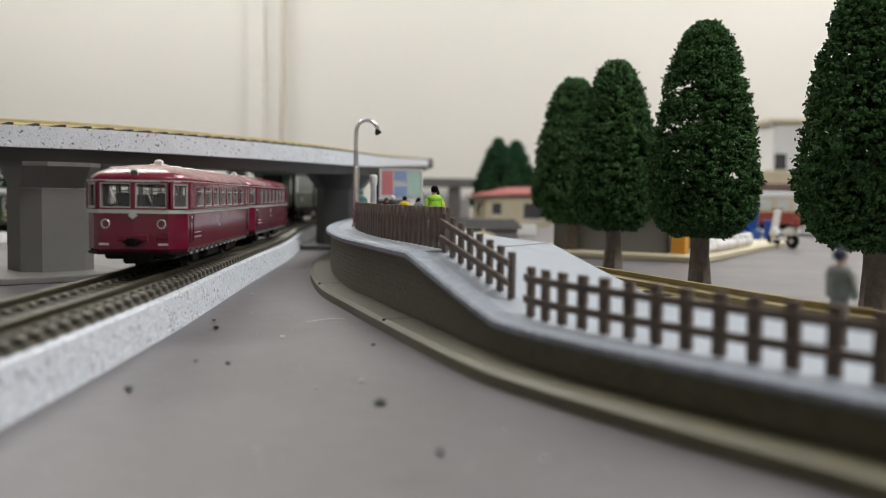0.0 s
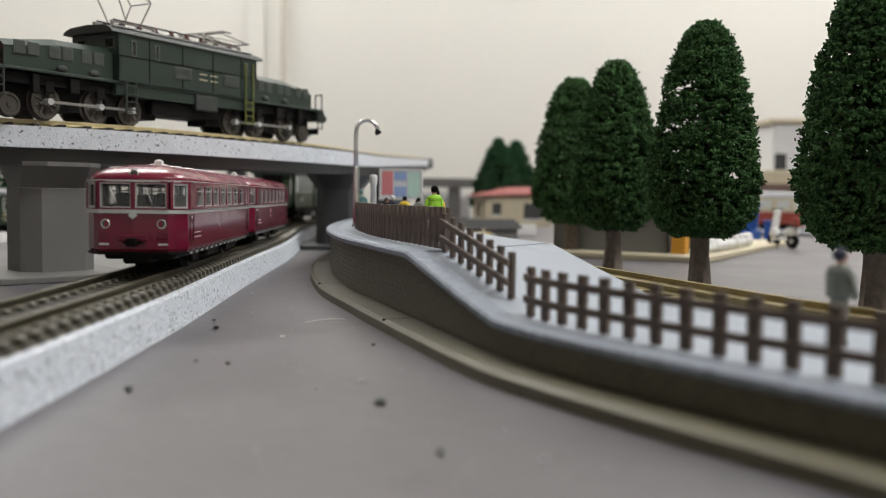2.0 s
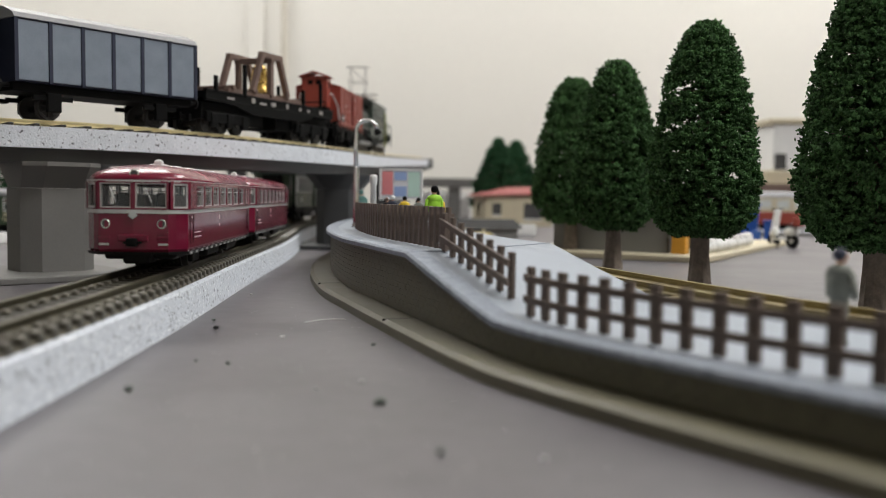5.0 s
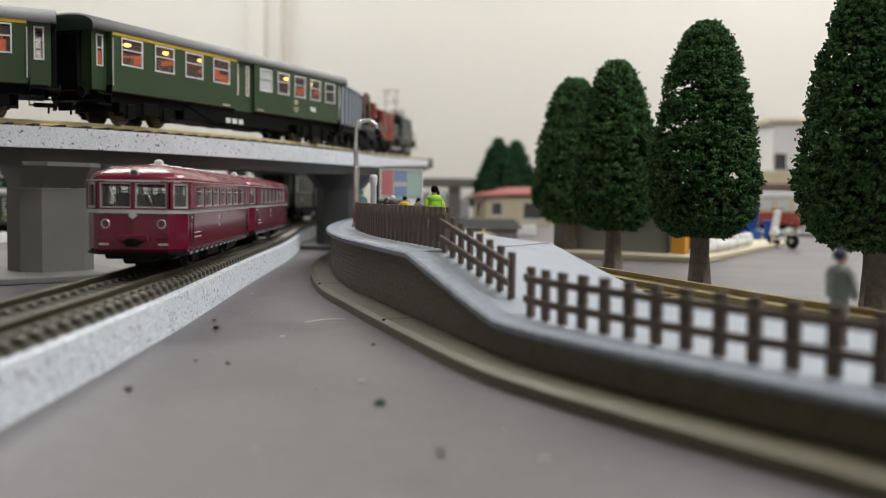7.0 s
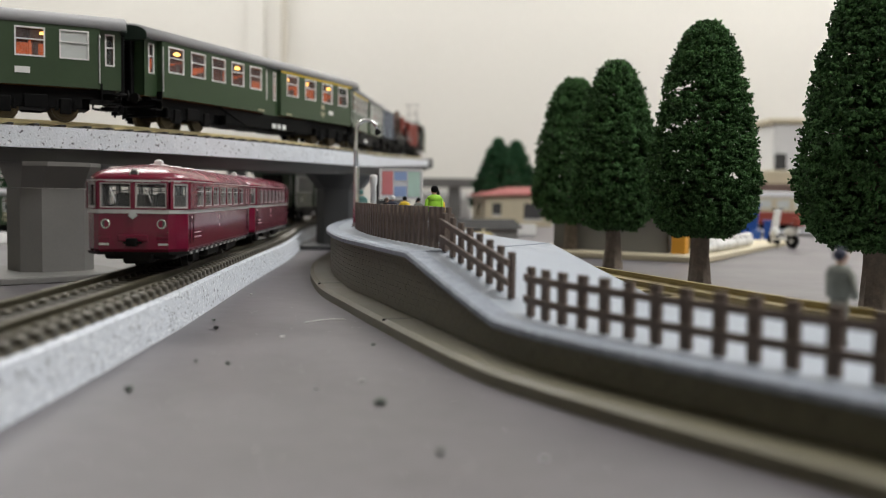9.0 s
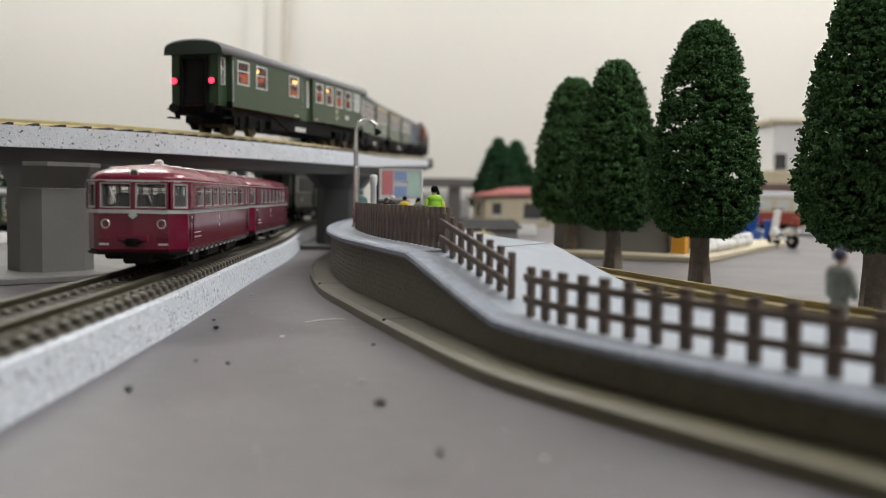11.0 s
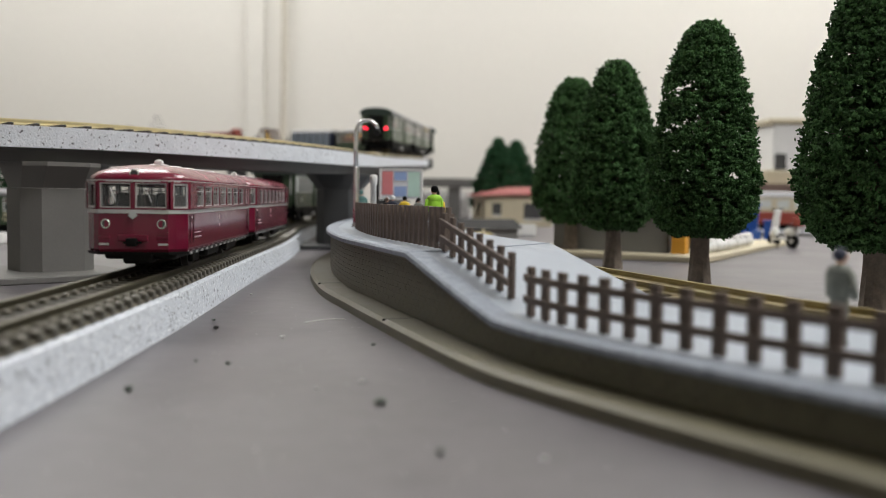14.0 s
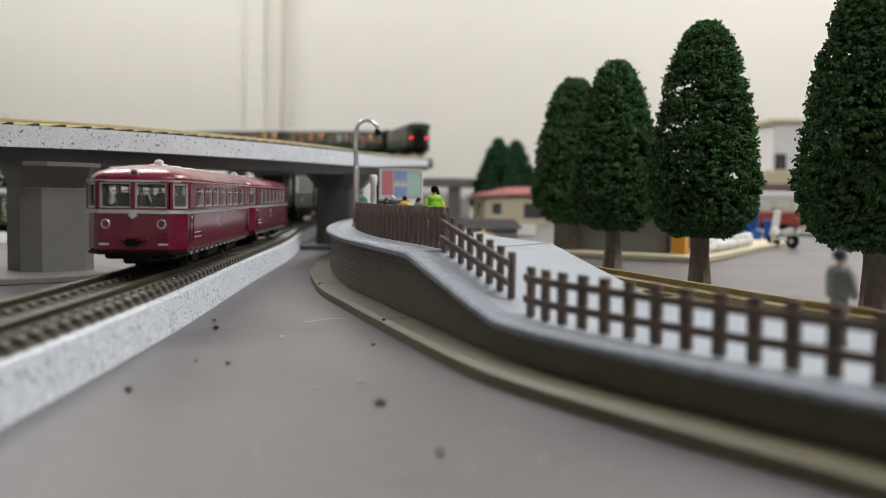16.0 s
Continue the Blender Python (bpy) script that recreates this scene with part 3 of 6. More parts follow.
def tree(x, y, height, radius, seed, count, lump, material, label, trunk=0.0052, z0=0.024, group="platform trees", shape=CROWN, slits=()):
    t = thing("tree", label, "tree", group, pose(x, y, 0))
    bm = bmesh.new()
    rng = random.Random(seed)
    seg, rings = 12, []
    for k in range(9):
        z = height * 0.9 * k / 8
        r = trunk * (1.18 if k == 0 else 1 - 0.75 * k / 8)
        rings.append([(r * math.cos(2 * math.pi * i / seg) * (1 + rng.uniform(-0.10, 0.10)), r * math.sin(2 * math.pi * i / seg) * (1 + rng.uniform(-0.1, 0.1)), z) for i in range(seg)])
    loft(bm, rings)
    for k in range(46):
        h = rng.uniform(z0 + 0.004, height * 0.93)
        a = rng.uniform(0, 6.28)
        u = (h - z0) / (height - z0)
        ln = radius * 0.85 * max(0.15, 1 - (abs(u - 0.28) / 0.75) ** 2) 
        rod(bm, (0, 0, h), (ln * math.cos(a), ln * math.sin(a), h + rng.uniform(-0.001, 0.003)), 0.0005, 4, 0.0002)
    part("trunk", bm, M["bark"], t)
    crown = new("crown", crown_mesh("crown", height, radius, count, seed, lump, material, z0, shape, slits))
    crown.parent = t
    return t


rngs = random.Random(12)
SLITS = [(-0.010, 0.0955, 0.008), (-0.013, 0.0800, 0.006), (0.001, 0.0802, 0.004), (-0.012, 0.0665, 0.005), (0.020, 0.0880, 0.004), (0.018, 0.1040, 0.003), (0.021, 0.0955, 0.003)]
SLITS += [(rngs.uniform(-0.024, 0.024), rngs.uniform(0.050, 0.110), rngs.uniform(0.0015, 0.0040)) for _ in range(16)]
FEW = [(rngs.uniform(-0.024, 0.024), rngs.uniform(0.050, 0.115), rngs.uniform(0.0010, 0.0028)) for _ in range(14)]
T1 = "dark green model tree with bushy foam crown on bare trunk"
tree(0.0955, 0.675, 0.130, 0.0300, 3, 30000, 0.00110, M["foliage"], T1)
tree(0.1025, 0.545, 0.1235, 0.0262, 5, 36000, 0.00100, M["foliage"], T1)
tree(0.1288, 0.452, 0.1290, 0.0278, 8, 56000, 0.00086, M["foliage"], "dark green model tree with gaps between foliage tiers", slits=SLITS)
tree(0.1655, 0.345, 0.1340, 0.0305, 11, 60000, 0.00086, M["foliage"], "large dark green model tree beside the track", slits=FEW)
for fx, fy in ((0.083, 1.40), (0.113, 1.44)):
    tree(fx, fy, 0.131, 0.046, 14 + int(fx * 100), 7000, 0.0022, M["far_foliage"], "dark green cone-shaped model tree behind a house", group="trees behind the house", shape=CONE)


# ---- rolling stock helpers ----
MM = 0.001


def panel(bm, a, b, z0, z1, holes=(), thick=0.0009, index=0):
    """One upright wall from a to b (plan points) with rectangular holes (u0, u1, za, zb) through it."""
    a, b = Vector((*a, 0)), Vector((*b, 0))
    d = b - a
    n = d.length
    turn = Matrix.Translation(a) @ Matrix.Rotation(math.atan2(d.y, d.x), 4, "Z")
    us = sorted({0.0, n, *[q for h in holes for q in h[:2]]})
    zs = sorted({z0, z1, *[q for h in holes for q in h[2:4]]})
    grid = {}

    def v(i, j, k):
        if (i, j, k) not in grid:
            grid[i, j, k] = bm.verts.new(turn @ Vector((us[i], thick * k, zs[j])))
        return grid[i, j, k]

    def solid(i, j):
        if not (0 <= i < len(us) - 1 and 0 <= j < len(zs) - 1):
            return False
        u, z = (us[i] + us[i + 1]) / 2, (zs[j] + zs[j + 1]) / 2
        return not any(h[0] < u < h[1] and h[2] < z < h[3] for h in holes)
    for i in range(len(us) - 1):
        for j in range(len(zs) - 1):
            if not solid(i, j):
                continue
            faces = [(v(i, j, 0), v(i + 1, j, 0), v(i + 1, j + 1, 0), v(i, j + 1, 0)), (v(i, j, 1), v(i, j + 1, 1), v(i + 1, j + 1, 1), v(i + 1, j, 1))]
            for di, dj, p, q in ((-1, 0, (i, j), (i, j + 1)), (1, 0, (i + 1, j + 1), (i + 1, j)), (0, -1, (i + 1, j), (i, j)), (0, 1, (i, j + 1), (i + 1, j + 1))):
                if not solid(i + di, j + dj):
                    faces.append((v(*p, 0), v(*q, 0), v(*q, 1), v(*p, 1)))
            for f in faces:
                bm.faces.new(f).material_index = index


def along(a, b, u, z, off=0.0):
    a, b = Vector((*a, 0)), Vector((*b, 0))
    d = (b - a).normalized()
    p = a + d * u + Vector((d.y, -d.x, 0)) * off
    return Vector((p.x, p.y, z))


def window(parent, a, b, u0, u1, za, zb, frame_mat, pane_mat, bars=(), w=0.0007, out=0.0003):
    """A framed pane set in a hole of a panel."""
    a3, b3 = Vector((*a, 0)), Vector((*b, 0))
    d = b3 - a3
    turn = Matrix.Translation(a3) @ Matrix.Rotation(math.atan2(d.y, d.x), 4, "Z")
    bm = bmesh.new()
    for q in ((u0, u1, za, za + w), (u0, u1, zb - w, zb), (u0, u0 + w, za + w, zb - w), (u1 - w, u1, za + w, zb - w)):
        bx(bm, q[0], q[1], -out, 0.0006, q[2], q[3])
    for k in bars:
        z = za + (zb - za) * k
        bx(bm, u0 + w, u1 - w, -out, 0.0005, z - w * 0.4, z + w * 0.4)
    bmesh.ops.transform(bm, matrix=turn, verts=bm.verts[:])
    fr = part("window", bm, frame_mat, parent)
    bm = bmesh.new()
    bx(bm, u0 + w, u1 - w, 0.0003, 0.00045, za + w, zb - w)
    bmesh.ops.transform(bm, matrix=turn, verts=bm.verts[:])
    p = part("pane", bm, pane_mat, fr)
    p.visible_shadow = False
    return fr


def wheelset_mesh(r, spokes=0):
    bm = bmesh.new()
    side = Matrix.Rotation(math.pi / 2, 4, "X")
    for y in (-0.0082, 0.0082):
        s = 1 if y > 0 else -1
        lathe(bm, [(r * 0.30, -0.0009), (r * 0.74, -0.0009), (r * 0.78, -0.0013), (r * 1.0, -0.0013), (r, 0.0008), (r * 1.12, 0.0010), (r * 1.12, 0.0015), (r * 0.78, 0.0016), (r * 0.3, 0.0012)], 20,
              Matrix.Translation((0, y, 0)) @ side @ Matrix.Scale(s, 4, (0, 0, 1)))
        if spokes:
            for i in range(spokes):
                a = 2 * math.pi * i / spokes
                rod(bm, (r * 0.28 * math.cos(a), y + s * 0.0013, r * 0.28 * math.sin(a)), (r * 0.8 * math.cos(a), y + s * 0.0013, r * 0.8 * math.sin(a)), r * 0.055, 5)
            ball(bm, (r * 0.45, y + s * 0.0022, 0), r * 0.16, r * 0.16, r * 0.16, 1)
    rod(bm, (0, -0.0095, 0), (0, 0.0095, 0), r * 0.3, 10)
    bmesh.ops.recalc_face_normals(bm, faces=bm.faces[:])
    return bm


WHEELS = []


def wheels(owner, xs, r, material, spokes=0):
    first = None
    for x in xs:
        if first is None:
            first = part("wheelset", wheelset_mesh(r, spokes), material, owner)
            ob = first
        else:
            ob = first.copy()
            scene.collection.objects.link(ob)
        ob.matrix_basis = pose(x, 0, r)
        ob["spot"], ob["size"] = x, r
    return first


def buffers(parent, x, z, s, y=0.010):
    for k in (-y, y):
        bm = bmesh.new()
        rod(bm, (x, k, z), (x + s * 0.0045, k, z), 0.0011, 10)
        rod(bm, (x + s * 0.0045, k, z), (x + s * 0.0053, k, z), 0.0027, 14)
        part("buffer", bm, M["soot"], parent)


def coupling(parent, x, s, z=0.0062):
    bm = bmesh.new()
    bx(bm, x - 0.004 * s, x + 0.007 * s, -0.0022, 0.0022, z - 0.001, z + 0.001, bevel=0.0003)
    bx(bm, x + 0.005 * s, x + 0.007 * s, -0.0045, 0.0045, z - 0.0022, z + 0.0018, bevel=0.0003)
    rod(bm, (x + 0.003 * s, 0, z - 0.004), (x + 0.003 * s, 0, z), 0.0006, 6)
    part("coupling", bm, M["black"], parent)


# ---- rail bus ----
def railbus(name, label):
    e = thing(name, label, "rail bus", "rail bus set")
    front, corner, hw, end = 0.0733, 0.0672, 0.0172, 0.0735
    plan = [(front + 0.0006, 0.0), (front, 0.0118), (front - 0.0020, 0.0141), (corner, hw)]
    half = plan + [(-x, y) for x, y in reversed(plan)]
    outline = half + [(x, -y) for x, y in reversed(half[1:-1])]

    def ring(z, k=0.0, kx=None):
        kx = k if kx is None else kx
        return [(x * (1 - kx / front), y * (1 - k / hw), z) for x, y in outline]
    bm = bmesh.new()
    loft(bm, [ring(0.0084, 0.0006), ring(0.0098), ring(0.0228)])
    body = part("body", bm, M["maroon"], e)
    bm = bmesh.new()
    loft(bm, [ring(0.0212, -0.00025), ring(0.0224, -0.00025)], cap=False)
    part("belt_stripe", bm, M["silver"], e, "silver waist stripe")
    bm = bmesh.new()
    loft(bm, [ring(0.0080, -0.0001), ring(0.0089, -0.0003)], cap=False)
    part("sill", bm, M["soot"], e)
    # window band
    z0, z1 = 0.0226, 0.0316
    walls = []
    for sx in (1, -1):
        walls.append(((sx * (front - 0.0004), -sx * 0.0120), (sx * front, 0.0), [(0.0008, 0.0112, 0.0230, 0.0309)], "front"))
        walls.append(((sx * front, 0.0), (sx * (front - 0.0004), sx * 0.0120), [(0.0008, 0.0112, 0.0230, 0.0309)], "front"))
        walls.append(((sx * (front - 0.0004), sx * 0.0120), (sx * corner, sx * hw), [(0.0011, 0.0072, 0.0229, 0.0309)], "corner"))
        walls.append(((sx * corner, -sx * hw), (sx * (front - 0.0004), -sx * 0.0120), [(0.0008, 0.0069, 0.0229, 0.0309)], "corner"))
        holes = [(0.0100 + 0.0152 * i, 0.0100 + 0.0152 * i + 0.0128, 0.0234, 0.0303) for i in range(7)] + [(0.1200, 0.1235, 0.0234, 0.0303), (0.1255, 0.1290, 0.0234, 0.0303)]
        walls.append(((sx * corner, sx * hw), (-sx * corner, sx * hw), holes, "side"))
    for a, b, holes, kind in walls:
        bm = bmesh.new()
        panel(bm, b, a, z0, z1, [(_len(a, b) - u1, _len(a, b) - u0, p, q) for u0, u1, p, q in holes])
        part({"front": "end_wall", "corner": "corner_wall", "side": "side_wall"}[kind], bm, M["maroon"], e)
    for a, b, holes, kind in walls:
        n = _len(a, b)
        for u0, u1, p, q in holes:
            window(e, b, a, n - u1, n - u0, p, q, M["silver"], M["glass"], bars=(0.74,) if kind == "side" and u1 - u0 > 0.008 else (), w=0.00034 if kind != "corner" else 0.0006)
    # roof
    bm = bmesh.new()
    loft(bm, [ring(0.0316, -0.0001), ring(0.0330, 0.0006, 0.0006), ring(0.0345, 0.0022, 0.0026), ring(0.0360, 0.0060, 0.0070), ring(0.0370, 0.0105, 0.0140), ring(0.0375, 0.0150, 0.0240)])
    part("roof", bm, M["busroof"], e, "dusty dull red roof", True)
    bm = bmesh.new()
    loft(bm, [ring(0.0313, -0.00045), ring(0.0319, -0.00045)], cap=False)
    part("gutter", bm, M["silver"], e)
    for i in range(5):
        x = 0.040 - 0.022 * i
        part("roof_vent", boxed(x - 0.0045, x + 0.0045, -0.0028, 0.0028, 0.0366, 0.0380, bevel=0.0006), M["silver"], e)
    bm = bmesh.new()
    bx(bm, 0.0475, 0.0505, 0.0008, 0.0038, 0.0368, 0.0390, bevel=0.0005)
    rod(bm, (0.049, 0.0023, 0.0388), (0.049, 0.0023, 0.0394), 0.0008, 8)
    part("horn", bm, M["white"], e)
    for sx in (1, -1):
        for y, z in ((-0.0095, 0.0178), (0.0095, 0.0178), (0.0, 0.0338)):
            xx = front - 0.0004 if z < 0.03 else front - 0.0014
            bm = bmesh.new()
            lathe(bm, [(0.0010, 0.0002), (0.0012, 0.0006), (0.0016, 0.0006), (0.0017, -0.0006 if z < 0.03 else -0.003), (0.0010, -0.001)], 18, pose(sx * xx, y, z, 0, 90 * sx, 0))
            lamp = part("headlight", bm, M["chrome"], e, "chrome-ringed headlight", True)
            bm = bmesh.new()
            rod(bm, (sx * (xx - 0.001), y, z), (sx * (xx + 0.0005), y, z), 0.00125, 14)
            part("lens", bm, M["lens"], lamp)
        bm = bmesh.new()
        bx(bm, sx * (front - 0.001), sx * (front + 0.0012), -0.0052, 0.0052, 0.0122, 0.0146, bevel=0.0004)
        part("coupling_box", bm, M["maroon"], e)
        bm = bmesh.new()
        bx(bm, sx * (front + 0.001), sx * (front + 0.0038), -0.0018, 0.0018, 0.0108, 0.0134, bevel=0.0005)
        bx(bm, sx * (front + 0.001), sx * (front + 0.0024), -0.0030, 0.0030, 0.0116, 0.0122)
        part("coupler", bm, M["black"], e)
        for y in (-0.0100, 0.0100):
            bm = bmesh.new()
            for k in range(3):
                rod(bm, (sx * (front - 0.001), y + (k - 1) * 0.0013, 0.0150), (sx * (front + 0.0004), y + (k - 1) * 0.0013, 0.0150), 0.0005, 8)
            bx(bm, sx * (front - 0.001), sx * (front + 0.0003), y - 0.0022, y + 0.0022, 0.0128, 0.0140, bevel=0.0003)
            part("tail_light_cluster", bm, M["maroon"], e)
            part("plate", boxed(sx * (front - 0.0005), sx * (front + 0.0002), y - 0.0017, y + 0.0017, 0.0110, 0.0116), M["silver"], e)
        bm = bmesh.new()
        loft(bm, [[(sx * (front + q), 0, 0.0206 - 0.0012), (sx * (front + q), 0.0016, 0.0206), (sx * (front + q), 0, 0.0206 + 0.0012), (sx * (front + q), -0.0016, 0.0206)] for q in (0.0002, 0.0012)])
        part("emblem", bm, M["silver"], e)
        for y in (-0.0062, 0.0058):
            bm = bmesh.new()
            rod(bm, (sx * (front + 0.0005), y - 0.0016, 0.0296), (sx * (front + 0.0005), y + 0.0004, 0.0248), 0.00022, 5)
            part("wiper", bm, M["silver"], e)
        bm = bmesh.new()
        for k in (-1, 1):
            bx(bm, sx * 0.056, sx * 0.060, k * 0.007 - 0.003, k * 0.007 + 0.003, 0.0205, 0.0278, bevel=0.0008)
        part("driver_seat", bm, M["soot"], e)
    bm = bmesh.new()
    for i in range(8):
        for k in (-1, 1):
            bx(bm, 0.046 - 0.0128 * i, 0.049 - 0.0128 * i, k * 0.009 - 0.0055, k * 0.009 + 0.0055, 0.0200, 0.0272, bevel=0.0006)
    part("seats", bm, M["interior"], e)
    # door grooves, handles and lettering bars on the sides
    for sy in (1, -1):
        bm = bmesh.new()
        for x in (0.0640, 0.0592, -0.0640, -0.0592):
            bx(bm, x - 0.0002, x + 0.0002, sy * hw - 0.0001, sy * (hw + 0.00015), 0.0115, 0.0205)
        part("door_gap", bm, M["black"], e)
        bm = bmesh.new()
        for z in (0.0130, 0.0145):
            bx(bm, 0.047, 0.0575, sy * hw, sy * (hw + 0.0003), z, z + 0.0003)
        for x, z, w, h in ((0.0605, 0.0195, 0.0016, 0.0008), (0.0100, 0.0180, 0.0010, 0.0018), (0.0100, 0.0155, 0.0010, 0.0008)):
            bx(bm, x, x + w, sy * hw, sy * (hw + 0.0002), z, z + h)
        part("side_marking", bm, M["silver"], e)
        bm = bmesh.new()
        for i in range(14):
            x = 0.062 - 0.009 * i
            bx(bm, x, x + 0.0035, sy * (hw - 0.001), sy * (hw + 0.0004), 0.0078, 0.0086)
        part("step_edge", bm, M["greyroof"], e)
    bm = bmesh.new()
    bx(bm, -0.066, 0.066, -0.0125, 0.0125, 0.0060, 0.0097, bevel=0.001)
    for k in (-0.03, 0.012):
        bx(bm, k - 0.012, k + 0.012, -0.015, 0.015, 0.0046, 0.0090, bevel=0.0008)
    bx(bm, 0.060, 0.0705, -0.0048, 0.0048, 0.0048, 0.0098, bevel=0.001)
    bx(bm, -0.0705, -0.060, -0.0048, 0.0048, 0.0048, 0.0098, bevel=0.001)
    for sx in (-0.0345, 0.0345):
        for sy in (1, -1):
            bx(bm, sx - 0.006, sx + 0.006, sy * 0.0108, sy * 0.0128, 0.0035, 0.0085, bevel=0.0006)
    part("underframe", bm, M["soot"], e)
    for c in e.children:
        c.data.transform(Matrix.Translation((0, 0, -0.0016)) @ Matrix.Scale(0.925, 4, (0, 1, 0)))
        for g in c.children:
            g.data.transform(Matrix.Translation((0, 0, -0.0016)) @ Matrix.Scale(0.925, 4, (0, 1, 0)))
    wheels(e, (-0.0345, 0.0345), 0.0050, M["steel"])
    return e


def _len(a, b):
    return math.hypot(a[0] - b[0], a[1] - b[1])


def set_on(ob, path, s_front, s_rear, z):
    """Stand a vehicle on a line: front and rear pivots at two lengths, facing the first."""
    a, b = path.at(s_front), path.at(s_rear)
    d = a - b
    c = (a + b) / 2
    ob.matrix_basis = pose(c.x, c.y, z, 0, 0, math.degrees(math.atan2(d.y, d.x)))


S_BUS = BUS_LINE.near(-0.1000, 0.290) - 0.001
bus = railbus("rail_bus", "maroon rail bus with silver stripe, waiting under the viaduct")
set_on(bus, BUS_LINE, S_BUS + 0.0385, S_BUS + 0.108, RAIL_Z)
bus.matrix_basis = pose(0.0008, 0, 0) @ bus.matrix_basis
trailer = copy_thing(bus, bus.matrix_basis)
trailer.name = "rail_bus_trailer"
tagged(trailer, "maroon rail bus trailer coupled behind the first car")
set_on(trailer, BUS_LINE, S_BUS + 0.1965, S_BUS + 0.266, RAIL_Z)


# ---- passenger coach ----
CL, CW, CZ0, CZ1, CTOP = 0.1270, 0.0178, 0.0158, 0.0456, 0.0536


def coach(name, label, first_class=True):
    frost_at = 0 if first_class else 4
    e = thing(name, label, "passenger coach", "green passenger coaches")
    second = [(0.0150 + 0.0205 * i, 0.0290 + 0.0205 * i, i == frost_at) for i in range(5)]
    first = [(-0.0170 - 0.0255 * i - 0.0160, -0.0170 - 0.0255 * i, False) for i in range(4) if first_class or i != 1]
    x_end = 0.1160
    zb, zt = 0.0292, 0.0432
    sides = []
    for sy in (-1, 1):
        for lo, hi, wins in ((0.0095, x_end, second), (-x_end, -0.0095, first)):
            a, b = ((lo, sy * CW), (hi, sy * CW)) if sy < 0 else ((hi, sy * CW), (lo, sy * CW))
            holes = sorted([((w0 - lo, w1 - lo, zb, zt) if sy < 0 else (hi - w1, hi - w0, zb, zt)) + (f and (sy < 0 or not first_class),) for w0, w1, f in wins])
            wm = bmesh.new()
            panel(wm, a, b, CZ0, CZ1, [h[:4] for h in holes])
            part("side_wall", wm, M["green"], e)
            sides.append((a, b, holes))
        # recessed middle door and end vestibules
        for lo, hi, inset in ((-0.0095, 0.0095, 0.0020), (x_end, CL, 0.0032), (-CL, -x_end, 0.0032)):
            y = sy * (CW - inset)
            a, b = ((lo, y), (hi, y)) if sy < 0 else ((hi, y), (lo, y))
            w = hi - lo
            hs = [(0.0014, 0.0044, 0.0245, zt), (0.0120, 0.0155, 0.0245, zt)] if w > 0.012 else [(w * 0.5 - 0.0024, w * 0.5 + 0.0024, 0.0275, zt)]
            wm = bmesh.new()
            panel(wm, a, b, CZ0 - (0.002 if w > 0.012 else 0), CZ1, hs)
            part("door" if w > 0.012 else "vestibule_wall", wm, M["green"], e)
            for jx in (lo, hi):
                if abs(jx) < CL - 0.001:
                    part("door_jamb", boxed(jx - 0.0004, jx + 0.0004, sy * (CW - 0.0035), sy * (CW - 0.0002), CZ0, CZ1), M["green"], e)
            sides.append((a, b, [h + (False,) for h in hs]))
    for sx in (-1, 1):
        part("end_wall", boxed(sx * (CL - 0.0010), sx * CL, -CW + 0.0033, CW - 0.0033, CZ0, CZ1 + 0.002), M["green"], e)
    for a, b, hs in sides:
        for u0, u1, p, q, frost in hs:
            window(e, a, b, u0, u1, p, q, M["white"], M["frost"] if frost else M["glass"], bars=(0.58,), w=0.00075)
    # roof
    bm = bmesh.new()
    prof = []
    for i in range(13):
        t = math.pi * i / 12
        prof.append((CW * 1.03 * math.cos(t), CZ1 - 0.0004 + (CTOP - CZ1) * math.sin(t) ** 0.55))
    loft(bm, [[(x, y * k, CZ1 - 0.0006 + (z - CZ1 + 0.0006) * k) for y, z in prof] for x, k in ((-CL - 0.0022, 1.0), (CL + 0.0022, 1.0))])
    part("roof", bm, M["greyroof"], e, "smooth grey roof", True)
    for sx in (-1, 1):
        bm = bmesh.new()
        loft(bm, [[(sx * (CL + q), y * 0.995, CZ1 - 0.0008 + (z - CZ1) * 0.985) for y, z in prof] for q in (-0.0002, 0.0026)])
        part("end_cap", bm, M["loco"], e, "dark green arched roof end")
        bm = bmesh.new()
        for q in ((-0.0085, -0.0062, 0.0145, 0.0425), (0.0062, 0.0085, 0.0145, 0.0425), (-0.0085, 0.0085, 0.0410, 0.0440)):
            bx(bm, sx * CL, sx * (CL + 0.0028), q[0], q[1], q[2], q[3], bevel=0.0007)
        part("gangway", bm, M["black"], e, "black rubber gangway")
        part("end_door", boxed(sx * CL, sx * (CL + 0.0006), -0.0060, 0.0060, 0.0158, 0.0405), M["soot"], e)
        buffers(e, sx * (CL - 0.001), 0.0140, sx, 0.0115)
        coupling(e, sx * (CL - 0.004), sx, 0.0075)
        for sy in (-1, 1):
            bm = bmesh.new()
            for k in range(2):
                bx(bm, sx * 0.1175, sx * 0.1265, sy * 0.0150, sy * 0.0182, 0.0085 + 0.005 * k, 0.0092 + 0.005 * k)
            bx(bm, sx * 0.1168, sx * 0.1174, sy * 0.0150, sy * 0.0182, 0.0085, 0.0185)
            part("step", bm, M["black"], e)
            part("handrail", rodded((sx * 0.1160, sy * (CW + 0.0004), 0.0185), (sx * 0.1160, sy * (CW + 0.0004), 0.0420), 0.0004, 6), M["silver"], e)
